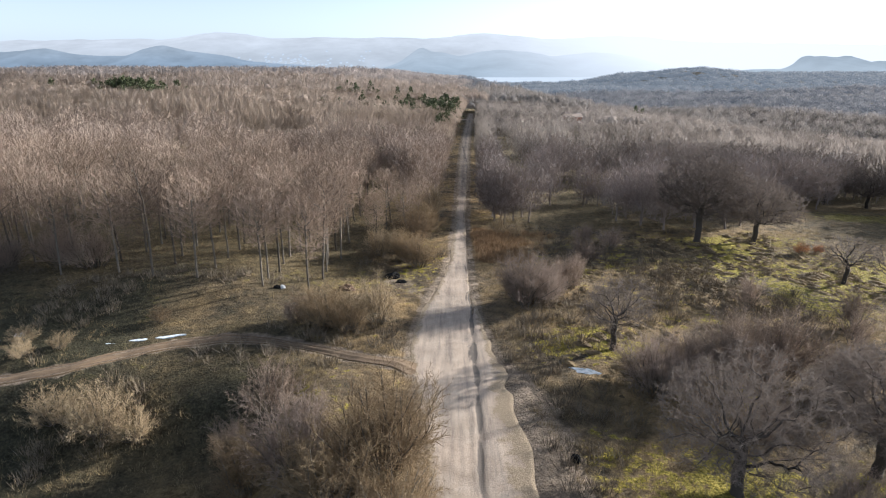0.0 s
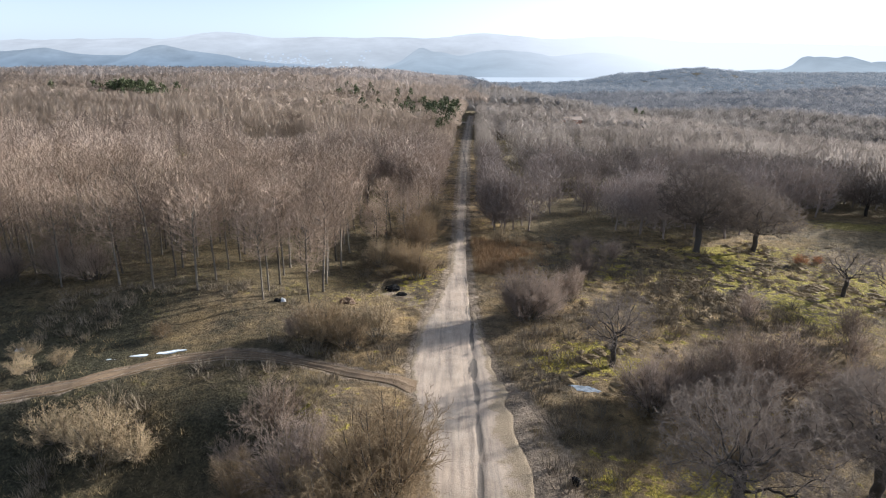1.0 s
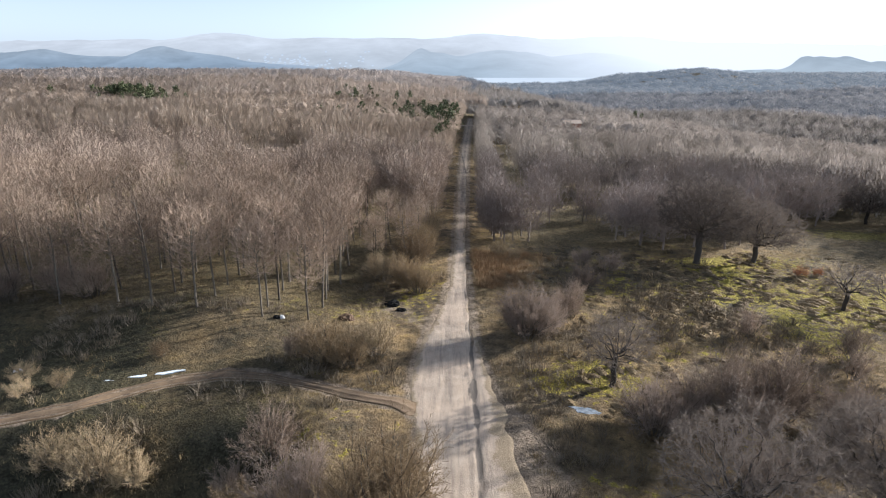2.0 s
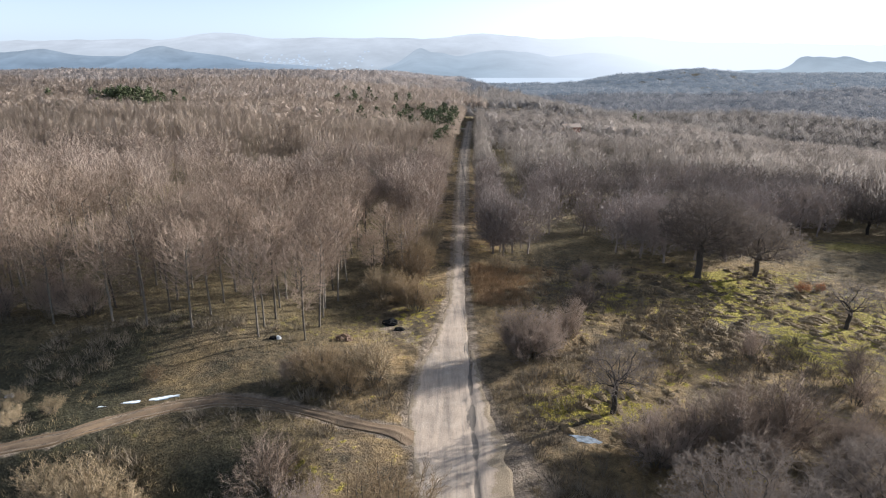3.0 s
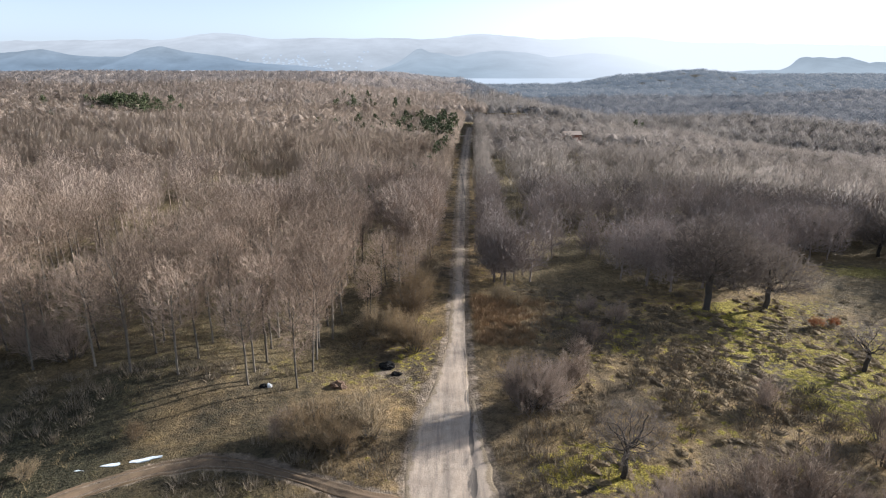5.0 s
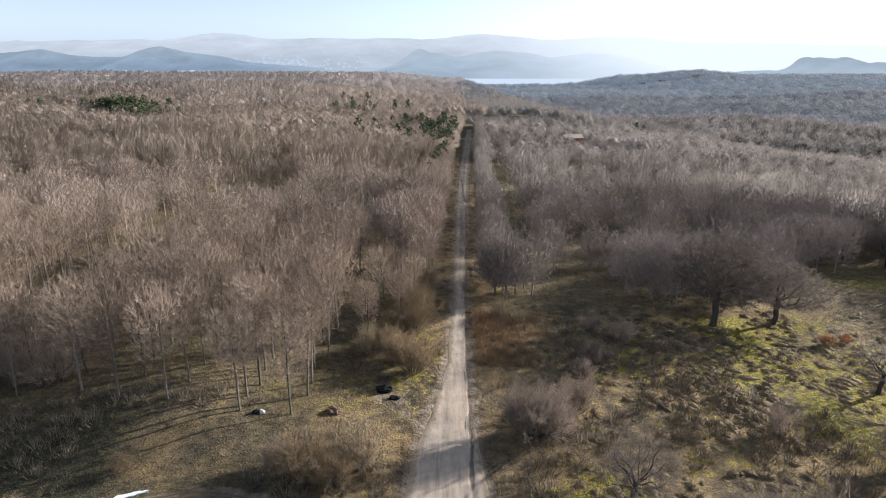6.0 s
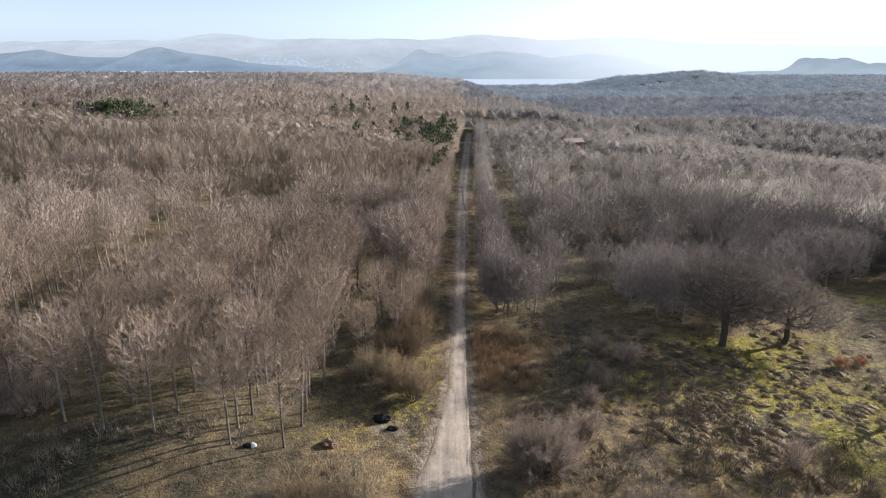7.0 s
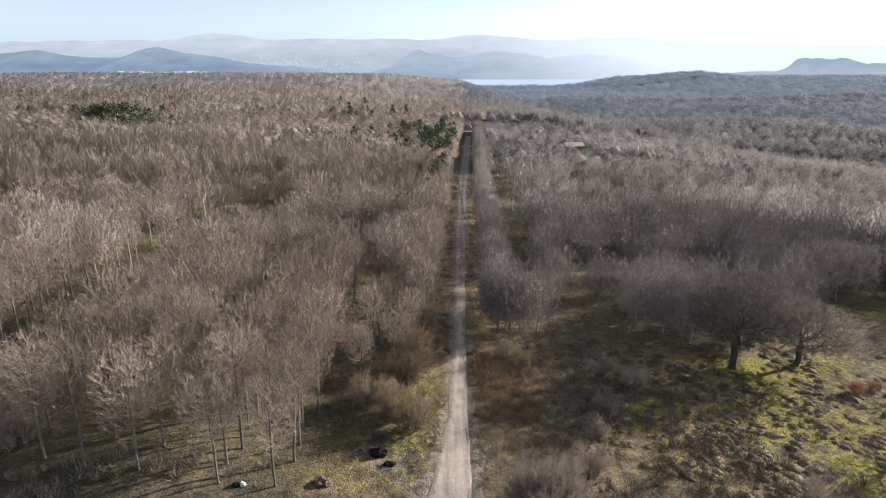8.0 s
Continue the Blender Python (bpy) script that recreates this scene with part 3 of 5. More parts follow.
def trunk_rods(sk, sides):
    P, R, n = sk[0], sk[3], sk[5]
    pts, rad = [P[0]] + [P[i] for i in range(1, n)], [R[0] * 1.55] + [R[i] for i in range(1, n)]
    return rods([(pts, rad)], sides)


def slender_tree(seed, height, width, each=5, thick_twig=0.0125):
    """A young forest tree: clean pale stem, steep limbs, a fan of fine twigs."""
    rng = np.random.default_rng(seed)
    sk = skeleton(seed, height, width, 0.27, 0.62, 1000, 0.40, 0.50, 0.10, 0.090, 0.0085, 0.60)
    R, n = sk[3], sk[5]
    body = np.arange(n, len(R))
    thick, thin = body[R[body] > 0.022], body[R[body] <= 0.022]
    bark = joined([trunk_rods(sk, 7), rods(edges(sk, thick), 4)])
    fine = joined([rods(edges(sk, thin), 0), rods(sprays(rng, sk, thin, each, (0.40, 0.90), thick_twig, 0.34, 0.27), 1)])
    return [mesh_of("ash_trunk", *bark, M_BARK), mesh_of("ash_crown", *fine, M_TWIG)]


def gnarled_oak(seed, height, width, bole, base_r, count=620, each=9, w=0.008):
    """An old oak: short trunk, crooked spreading limbs with their branches, a wide dome of fine twigs."""
    rng = np.random.default_rng(seed)
    sk = skeleton(seed, height, width, bole, bole + 0.10, count, height * 0.044, 0.02, 0.34, base_r, 0.0065, 0.42)
    P, par, R, tips, n = sk[0], sk[1], sk[3], sk[4], sk[5]
    kids = [[] for _ in R]
    for i in range(1, len(R)):
        kids[par[i]].append(i)
    used, limbs = set(range(n)), []

    def follow(i, least):
        """The thickest way on from a node."""
        chain = [i]
        while kids[chain[-1]] and max(R[k] for k in kids[chain[-1]]) > least:
            chain.append(max(kids[chain[-1]], key=lambda k: R[k]))
        return chain

    def tube(chain, sides):
        first = par[chain[0]]
        return rods([([P[first]] + [P[i] for i in chain], [R[chain[0]] * 1.2] + [R[i] for i in chain])], sides)

    for root in [k for t in range(n) for k in kids[t] if k >= n and tips[k] > 12]:
        chain = follow(root, max(0.022, 0.3 * R[root]))
        used.update(chain)
        branches = []
        for c in chain:
            for k in kids[c]:
                if k not in used and tips[k] > 6:
                    got = follow(k, 0.012)
                    used.update(got)
                    branches.append(mesh_of("oak_branch", *tube(got, 5), M_OAKBARK))
        limbs.append((mesh_of("oak_limb", *tube(chain, 7), M_OAKBARK), branches))
    rest = [i for i in range(n, len(R)) if i not in used]
    ends = [i for i in range(n, len(R)) if R[i] < 0.022]
    fine = joined([rods(edges(sk, rest), 0), rods(sprays(rng, sk, ends, each, (height * 0.035, height * 0.085), w, 0.12, 0.55), 1)])
    return [mesh_of("oak_trunk", *trunk_rods(sk, 9), M_OAKBARK), mesh_of("oak_crown", *fine, M_OAKTWIG)] + limbs


SHRUB_SPEC = dict(seg=(4, 2, 1), kids=(13, 12, 0), start=(0.22, 0.1, 0), ang=(36, 42, 0), len=(0.36, 0.50), wob=(0.15, 0.2, 0.1), up=(0.06, 0.06, 0.0),
                  rad=(0.026, 0.014, 0.0125), end=(0.25, 0.4, 0), shape=lambda f: 1.2 - 0.5 * f)


def shrub_meshes(seed, height, spread, stems, twig, bark=None):
    rng = np.random.default_rng(seed)
    S = SHRUB_SPEC
    out = [[] for _ in S["seg"]]
    for i in range(stems):
        an, f = rng.uniform(0, 2 * math.pi), math.sqrt(rng.uniform(0, 1))
        way = unit(np.array([math.cos(an) * f * spread * 0.95, math.sin(an) * f * spread * 0.95, height * (1.0 - 0.32 * f)]))
        foot = np.array([math.cos(an), math.sin(an), 0]) * f * spread * 0.28 + np.array([0, 0, -0.1])
        L = math.hypot(height * (1 - 0.3 * f * f), spread * 0.7 * f) * rng.uniform(0.7, 1.05)
        grow(rng, out, foot, way, L, S["rad"][0] * (0.6 + height * 0.16), 0, S)
    return (mesh_of("shrub_stems", *rods(out[0], 4), bark or M_BARK), mesh_of("shrub_twigs", *joined([rods(out[1], 0), rods(out[2], 1)]), twig))


def plant(name, names, meshes, x, y, turn, size, label, category, group="", dz=0.0):
    e = new(name)
    e.matrix_basis = pose(x, y, on_ground(x, y) + dz, 0, 0, turn) @ Matrix.Scale(size, 4)
    for nm, me in zip(names, meshes):
        part(nm, me, e)
    return tagged(e, label, category, group)


TREE_PARTS, SHRUB_PARTS = ("trunk", "crown"), ("base", "crown")

# the planted wood along the meadow's edge, in rows that run away from the camera
ash = [slender_tree(100 + i, 9.6, 5.2) for i in range(7)]
ash_deep = [slender_tree(110 + i, 9.6, 5.2, 3, 0.017) for i in range(5)]
rng = np.random.default_rng(5)
ROWS_X = [-10.6, -14.5, -20.2, -24.0, -28.4, -32.6, -36.6, -40.8, -45.0, -49.2, -53.5]


def lane(x, y):
    """Open lanes and hollows in the wood, where nothing grows."""
    c = abs(x - (-35 + (y - 74) * 0.05)) < 4.4 - 0.012 * (y - 60) and 50 < y < 114
    d = (x + 37) ** 2 / 230 + (y - 130) ** 2 / 60 < 1
    e = (x + 10.5) ** 2 / 12 + (y - 93) ** 2 / 70 < 1
    f = (x + 27.5) ** 2 / 22 + (y - 108) ** 2 / 110 < 1
    g = (x + 110) ** 2 / 900 + (y - 196) ** 2 / 20 < 1
    h = (x + 36) ** 2 / 300 + (y - 208) ** 2 / 30 < 1
    i = (x + 72) ** 2 / 120 + (y - 112) ** 2 / 12 < 1
    return c, d or e or f or g or h or i


near_trees = []
for cx in ROWS_X:
    y = {-10.6: 45.1, -14.5: 45.0, -20.2: 45.8, -24.0: 46.1}.get(cx, 46.5 + rng.uniform(0, 2.5))
    while y < 78:
        x = cx + rng.normal() * 0.35
        if not lane(x, y)[0]:
            near_trees.append((x, y))
        y += rng.uniform(2.0, 3.4)
for y0, xs0 in ((58, (-6.5,)), (62, (-4.0, -7.5)), (66, (-3.2, -6.5)), (70, (-2.6, -6.0)), (74, (-2.4, -5.5)), (77, (-3.6, -7.0))):
    near_trees += [(x + rng.normal() * 0.5, y0 + rng.normal()) for x in xs0]
for i, (x, y) in enumerate(near_trees[:285]):
    plant("bare_tree", TREE_PARTS, ash[i % 7] if y < 58 else ash_deep[i % 5], x, y, rng.uniform(0, 360), rng.uniform(0.86, 1.08) * (0.72 if x > -8 else 1.0),
          "slender leafless young tree in the planted wood", "tree", "trees of the planted wood")


# ---- the rest of the woods, too many to count ----
def facing(V, F, root, rng, rough):
    """For every corner the way it faces: out of the crown, a little at random from blade to blade."""
    c = V[F].mean(1)
    d = c - root
    d /= np.linalg.norm(d, axis=1)[:, None] + 1e-6
    d += rng.normal(size=d.shape) * rough
    d /= np.linalg.norm(d, axis=1)[:, None]
    N = np.zeros_like(V)
    N[F.ravel()] = np.repeat(d, 3, 0)
    return V, F, N


def inner_mass(rng, width, low, top, at=0.68):
    """The thick of a far crown, where no single twig can be told: an uneven low dome inside the fringe of twigs."""
    V, F, k = [(0, 0, low + (top - low) * at)], [], 6
    for ring, (r, h) in enumerate(((0.62, 0.80), (0.98, 0.36))):
        for i in range(k):
            an = (i + 0.5 * ring) * 2 * math.pi / k
            q = r * at * width / 2 * rng.uniform(0.8, 1.1)
            V.append((math.cos(an) * q, math.sin(an) * q, low + (top - low) * h * at * rng.uniform(0.85, 1.1)))
    for i in range(k):
        j = (i + 1) % k
        F += [(0, 1 + i, 1 + j), (1 + i, 1 + k + i, 1 + j), (1 + j, 1 + k + i, 1 + k + j)]
    return np.array(V, float), np.array(F)


def light_tree(seed, height, width, twigs, tw, bole, stems=1, long=(0.16, 0.30), loose=0.12, limbed=16, inner=0.35, steep=0.5, deep_to=1.45, mass=False):
    """A bare tree of few faces, for the depth of the wood: limbs fan out to an uneven rounded crown, and long upright twigs fill it like a brush."""
    rng = np.random.default_rng(seed)
    limbs, fine = [], []
    for k in range(stems):
        an = k * 2.1 + rng.uniform(0, 1)
        sp = 0.0 if stems == 1 else width * 0.16
        limbs.append(rod(np.array([math.cos(an) * sp * 0.4, math.sin(an) * sp * 0.4, -0.3]), np.array([math.cos(an) * sp, math.sin(an) * sp, height * 0.7]), 0.085, 0.03))
    low, mid, half = height * bole, height * (bole + 1) / 2, height * (1 - bole) / 2
    root = np.array([0, 0, low * 0.8])
    lobes = [unit(rng.normal(size=3) + UP * 0.6) for k in range(8)]
    for j in range(twigs):
        tall = 1 - deep_to * (j + 0.5) / twigs                       # from the top of the crown down its sides
        an = j * 2.39996
        r = math.sqrt(max(0.0, 1 - tall * tall))
        d = np.array([math.cos(an) * r, math.sin(an) * r, tall])
        bulge = 0.76 + 0.30 * max(max(0.0, float(d @ b)) ** 4 for b in lobes)
        deep = rng.uniform() < inner
        rim = np.array([d[0] * width / 2 * bulge, d[1] * width / 2 * bulge, mid + d[2] * half * bulge])
        rim = rim - (rim - root) * (rng.uniform(0.10, 0.40) if deep else rng.uniform(0, 0.10))
        way = unit(unit(rim - root) + UP * steep + rng.normal(size=3) * loose)
        L = rng.uniform(*long) * height
        fine.append(rod(rim - way * L, rim, tw * rng.uniform(0.7, 1.3), 0))
        if j % max(1, twigs // limbed) == 0:
            limbs.append(rod(np.array([0, 0, max(low * 0.7, rim[2] * 0.5)]), rim - way * L * 0.5, 0.045, 0.012))
    V, F = joined([rods(limbs[:stems], 3), rods(limbs[stems:], 0), rods(fine, 1)] + ([inner_mass(rng, width, low, height)] if mass else []))
    return facing(V, F, np.array([0, 0, -0.15 * height]), rng, 0.22)


def branching_tree(seed, height, width):
    """A slender forest tree with its limbs and twigs, of fewer faces than those at the wood's edge."""
    rng = np.random.default_rng(seed)
    sk = skeleton(seed, height, width, 0.30, 0.62, 460, 0.50, 0.50, 0.11, 0.10, 0.012, 0.60)
    R, n = sk[3], sk[5]
    body = np.arange(n, len(R))
    V, F = joined([trunk_rods(sk, 4), rods(edges(sk, body[R[body] > 0.013]), 0), rods(sprays(rng, sk, body[R[body] < 0.035], 4, (0.5, 1.2), 0.023, 0.36, 0.26), 1)])
    return V, F


def thicket_tree(seed, height, width):
    """A low many-branched tree whose rounded crown reaches almost to the ground."""
    rng = np.random.default_rng(seed)
    sk = skeleton(seed, height, width, 0.05, 0.30, 640, 0.43, 0.26, 0.15, 0.10, 0.011, 0.42, 0.1)
    R, n = sk[3], sk[5]
    body = np.arange(n, len(R))
    return joined([trunk_rods(sk, 4), rods(edges(sk, body[R[body] > 0.016]), 0), rods(sprays(rng, sk, body[R[body] < 0.04], 4, (0.4, 0.95), 0.021, 0.30, 0.30), 1)])


def scatter(name, shapes, places, mat, label, category, seed):
    """One object out of many placed plants. places: x, y, size."""
    rng = np.random.default_rng(seed)
    Vs, Fs, T, W, o = [], [], [], [], 0
    pick = rng.integers(0, len(shapes), len(places))
    places = np.array(places)
    zz = ground_z(places[:, 0], places[:, 1])
    tones = np.clip(0.5 + 0.22 * rng.normal(size=len(places)) + 0.35 * vnoise(places[:, 0], places[:, 1], 22, seed) + 0.3 * vnoise(places[:, 0], places[:, 1], 70, seed + 1), 0, 1)
    for k, shape in enumerate(shapes):
        v, f = shape[:2]
        idx = np.where(pick == k)[0]
        if not len(idx):
            continue
        an = rng.uniform(0, 2 * math.pi, len(idx))
        s = places[idx, 2]
        sz = s * rng.uniform(0.94, 1.07, len(idx))
        c, sn = np.cos(an) * s, np.sin(an) * s
        x = v[None, :, 0] * c[:, None] - v[None, :, 1] * sn[:, None] + places[idx, 0][:, None]
        y = v[None, :, 0] * sn[:, None] + v[None, :, 1] * c[:, None] + places[idx, 1][:, None]
        z = v[None, :, 2] * sz[:, None] + zz[idx][:, None]
        Vs.append(np.stack([x, y, z], -1).reshape(-1, 3))
        Fs.append((f[None] + (np.arange(len(idx)) * len(v))[:, None, None]).reshape(-1, 3) + o)
        T.append(np.repeat(tones[idx], len(v)))
        if len(shape) > 2:
            w = shape[2]
            ca, sa = np.cos(an)[:, None], np.sin(an)[:, None]
            W.append(np.stack([w[None, :, 0] * ca - w[None, :, 1] * sa, w[None, :, 0] * sa + w[None, :, 1] * ca, np.repeat(w[None, :, 2], len(idx), 0)], -1).reshape(-1, 3))
        o += len(idx) * len(v)
    data = {"tone": np.concatenate(T)}
    if W:
        data["way"] = np.concatenate(W)
    ob = new(name, mesh_of(name, np.concatenate(Vs), np.concatenate(Fs), mat, data, smooth=False))
    return tagged(ob, label, category, kind="stuff")


def wedge(x, y, margin=14.0):
    return abs(x) < 0.82 * y + margin


def left_woods():
    rng = np.random.default_rng(11)
    P = []
    taken = near_trees[285:]
    P += [(x, y, rng.uniform(0.85, 1.1)) for x, y in taken]
    y = 47.0
    while y < 300:
        gap = 3.1 + 0.006 * y
        for cx in np.arange(-0.82 * y - 16, -3, gap):
            x, yy = cx + rng.uniform(-0.5, 0.5) * gap, y + rng.uniform(-0.5, 0.5) * gap
            a, _ = road_edges(yy)
            if x > a - 2.8 or lane(x, yy)[0] or (x > -56 and yy < 78):
                continue
            if vnoise(x * 0.5, yy, 11, 12) + 0.5 * vnoise(x, yy, 6, 13) < -0.8:
                continue
            s = rng.uniform(0.93, 1.05) * (1 + 0.10 * vnoise(x, yy, 24, 14) + 0.13 * vnoise(x * 0.7, yy, 8.5, 24)) * (0.78 if x > a - 7 else 1)
            P.append((x, yy, s * (0.5 if lane(x, yy)[1] else 1)))
        y += gap * 0.9
    for off in (2.9, 4.4, 6.0):                   # smaller trees crowd the road
        y = 70 + off
        while y < 300:
            a, _ = road_edges(y)
            P.append((a - off + rng.normal() * 0.4, y, rng.uniform(0.55, 0.8) + 0.04 * off))
            y += rng.uniform(1.4, 3.0)
    return P


SHAPES_L = [branching_tree(200 + i, 9.4, 5.2) for i in range(8)]
SHAPES_L2 = [light_tree(220 + i, 9.0, 5.6, 380, 0.052, 0.36, 1, (0.07, 0.13), 0.22, 6) for i in range(7)]
SHAPES_L3 = [light_tree(230 + i, 9.0, 6.4, 155, 0.108, 0.40, 1, (0.05, 0.10), 0.25, 3, mass=True) for i in range(7)]
pl = left_woods()
for k, (lo, hi, shapes) in enumerate(((0, 108, SHAPES_L), (108, 180, SHAPES_L2), (180, 400, SHAPES_L3))):
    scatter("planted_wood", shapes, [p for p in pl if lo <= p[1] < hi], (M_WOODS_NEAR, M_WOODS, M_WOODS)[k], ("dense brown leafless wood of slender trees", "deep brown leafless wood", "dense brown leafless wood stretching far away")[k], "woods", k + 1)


HOLLOWS = [(50, 231, 9, 8), (43, 117, 14, 6), (31, 126, 3.5, 9), (85, 160, 22, 6), (60, 205, 28, 6), (120, 215, 25, 7)]     # x, y, half sizes


def right_woods():
    rng = np.random.default_rng(15)
    P = []
    for cy in np.arange(66, 300, 3.0):
        gap = 2.7 + 0.012 * cy
        x = 4
        while x < 260:
            xx, yy = x + rng.normal() * 0.5, cy + rng.normal() * 0.7
            _, b = road_edges(yy)
            edge = 67 + 3 * vnoise(xx, 0, 9, 16) + max(0, xx - 22) * 0.6 - max(0, xx - 40) * 0.15 + 10 * float(sstep(10.5, 12, xx) * (1 - sstep(21, 24, xx)))
            if wedge(xx, yy) and xx > b + 3.2 and yy > edge and not (b + 3.0 < xx < b + 9.4 and 76 < yy < 172):
                if vnoise(xx * 0.6, yy, 13, 17) + 0.5 * vnoise(xx, yy, 6, 18) > -0.9 and rng.uniform() < (1.0 if yy < 112 else 0.85):
                    P.append((xx, yy, rng.uniform(0.88, 1.1) * (1 + 0.15 * vnoise(xx, yy, 18, 19) + 0.14 * vnoise(xx * 0.7, yy, 8, 20)) * (0.5 if any(((xx - u) / p) ** 2 + ((yy - v) / q) ** 2 < 1 for u, v, p, q in HOLLOWS) else 1)))
            x += gap * rng.uniform(0.8, 1.25)
    P += [(6.4, 70.6, 1.15), (8.8, 71.2, 1.1), (10.2, 73.6, 1.1), (7.4, 74.4, 1.2), (31.4, 70.6, 1.3), (25.4, 73.0, 1.1), (38.0, 72.4, 1.35), (35.2, 70.4, 1.4), (40.6, 75.4, 1.3), (44.6, 78.4, 1.25), (28.4, 73.0, 1.4), (33.0, 75.0, 1.4)]
    y = 71.0
    while y < 300:
        _, b = road_edges(y)
        P.append((b + 3.3 + rng.normal() * 0.35, y, rng.uniform(0.8, 1.12)))
        y += rng.uniform(1.2, 2.4)
    return P


SHAPES_R = [thicket_tree(240 + i, 6.8, 5.4) for i in range(8)]
SHAPES_R2 = [light_tree(260 + i, 6.2, 5.3, 400, 0.056, 0.06, 1, (0.06, 0.13), 0.26, 6, steep=0.4) for i in range(7)]
SHAPES_R3 = [light_tree(270 + i, 6.2, 6.0, 190, 0.10, 0.06, 1, (0.05, 0.11), 0.28, 3, steep=0.4, mass=True) for i in range(7)]
pr = right_woods()
rng = np.random.default_rng(19)
pm = [(rng.uniform(66, 104), rng.uniform(66, 100), rng.uniform(1.2, 1.6)) for k in range(80)]           # mostly unseen wood at the meadow's end, added to shade it
# more trees just out of view, added to shade the bare strip
for k in range(24):
    y = rng.uniform(70, 85)
    pm.append((0.80 * y + 2.5 + rng.uniform(0, 14), y, rng.uniform(1.2, 1.6)))
scatter("thicket", SHAPES_R2, pm, M_DEEP_R, "grey-brown leafless wood, mostly unseen, added to shade the meadow", "woods", 8)
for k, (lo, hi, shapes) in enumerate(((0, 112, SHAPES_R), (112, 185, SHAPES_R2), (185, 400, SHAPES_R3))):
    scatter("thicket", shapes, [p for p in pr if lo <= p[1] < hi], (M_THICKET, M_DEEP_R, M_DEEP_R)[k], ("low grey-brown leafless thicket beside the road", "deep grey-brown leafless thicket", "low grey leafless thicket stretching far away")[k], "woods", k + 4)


def clump(seed, width, height, n, w):
    """A far crown: short blades all over a rounded top, uneven in outline."""
    rng = np.random.default_rng(seed)
    S = []
    lobes = [unit(rng.normal(size=3) + UP) for k in range(5)]
    for i in range(n):
        tall = 1 - 1.15 * (i + 0.5) / n
        an = i * 2.39996
        r = math.sqrt(max(0, 1 - tall * tall))
        d = np.array([math.cos(an) * r, math.sin(an) * r, tall])
        b = 0.82 + 0.22 * max(float(d @ k) ** 3 for k in lobes)
        q = np.array([d[0] * width / 2 * b, d[1] * width / 2 * b, height * (0.45 + 0.55 * tall * b)])
        way = unit(d * 0.5 + UP * 0.9 + rng.normal(size=3) * 0.16)
        S.append(rod(q - way * height * rng.uniform(0.10, 0.19), q, w * rng.uniform(0.7, 1.4), 0))
    return facing(*joined([rods(S, 1), inner_mass(rng, width, 0, height, 0.76)]), np.array([0, 0, -0.5 * height]), rng, 0.16)


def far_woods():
    rng = np.random.default_rng(25)
    P = []
    y = 296.0
    while y < 2500:
        gap = 5.2 + 0.018 * (y - 296)
        for x in np.arange(-0.80 * y - 20, 0.80 * y + 20, gap):
            xx, yy = x + rng.normal() * gap * 0.3, y + rng.normal() * gap * 0.3
            a, b = road_edges(yy)
            if yy < 300 and a - 1.5 < xx < b + 1.5:
                continue
            if vnoise(xx * 0.35, yy, 55, 26) + 0.5 * vnoise(xx, yy, 25, 27) < (-0.72 if yy < 450 else -0.85):
                continue
            P.append((xx, yy, gap / 5.0 * rng.uniform(0.85, 1.15)))
        y += gap * 0.95
    return P


pf = far_woods()
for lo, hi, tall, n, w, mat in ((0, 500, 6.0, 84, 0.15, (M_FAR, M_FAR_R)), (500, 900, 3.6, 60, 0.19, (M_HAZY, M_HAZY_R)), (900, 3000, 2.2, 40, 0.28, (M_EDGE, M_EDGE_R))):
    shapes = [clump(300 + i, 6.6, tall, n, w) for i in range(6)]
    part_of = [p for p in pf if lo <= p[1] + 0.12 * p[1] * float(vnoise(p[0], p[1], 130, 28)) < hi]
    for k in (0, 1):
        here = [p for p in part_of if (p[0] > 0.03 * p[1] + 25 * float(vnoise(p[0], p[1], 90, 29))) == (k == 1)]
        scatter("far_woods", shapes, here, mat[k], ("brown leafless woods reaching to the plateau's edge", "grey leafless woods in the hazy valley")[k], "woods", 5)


# ---- single trees and shrubs ----
oak_a = gnarled_oak(41, 6.9, 9.0, 0.18, 0.27, 2600, 11, 0.0085)
oak_b = gnarled_oak(47, 6.6, 8.6, 0.20, 0.24, 2300, 13, 0.011)
oak_c = gnarled_oak(53, 10.0, 11.5, 0.24, 0.34, 2600, 17, 0.0135)
oak_d = gnarled_oak(59, 5.8, 6.0, 0.26, 0.18, 900, 7)
oak_e = gnarled_oak(62, 4.8, 6.2, 0.28, 0.18, 600, 6)


def old_oak(meshes, x, y, turn, size, label):
    e = plant("oak", TREE_PARTS, meshes[:2], x, y, turn, size, label, "tree", "old oaks on the meadow")
    for limb_mesh, branch_meshes in meshes[2:]:
        limb = part("limb", limb_mesh, e)
        for b in branch_meshes:
            part("branch", b, limb)
    return e


old_oak(oak_a, 13.2, 21.4, 30, 1.0, "broad old leafless oak with gnarled dark limbs")
old_oak(oak_b, 20.4, 22.8, 200, 1.05, "broad old leafless oak at the shady meadow edge")
old_oak(oak_d, 11.4, 35.2, 75, 1.0, "small gnarled leafless oak near the road")
old_oak(oak_e, 36.6, 50.0, 160, 1.0, "crooked leafless oak alone on the green meadow")
old_oak(oak_e, 38.9, 47.4, 310, 1.0, "crooked leafless oak on the green meadow")
old_oak(oak_c, 28.8, 63.6, 20, 1.0, "tall spreading leafless oak at the thicket's edge")
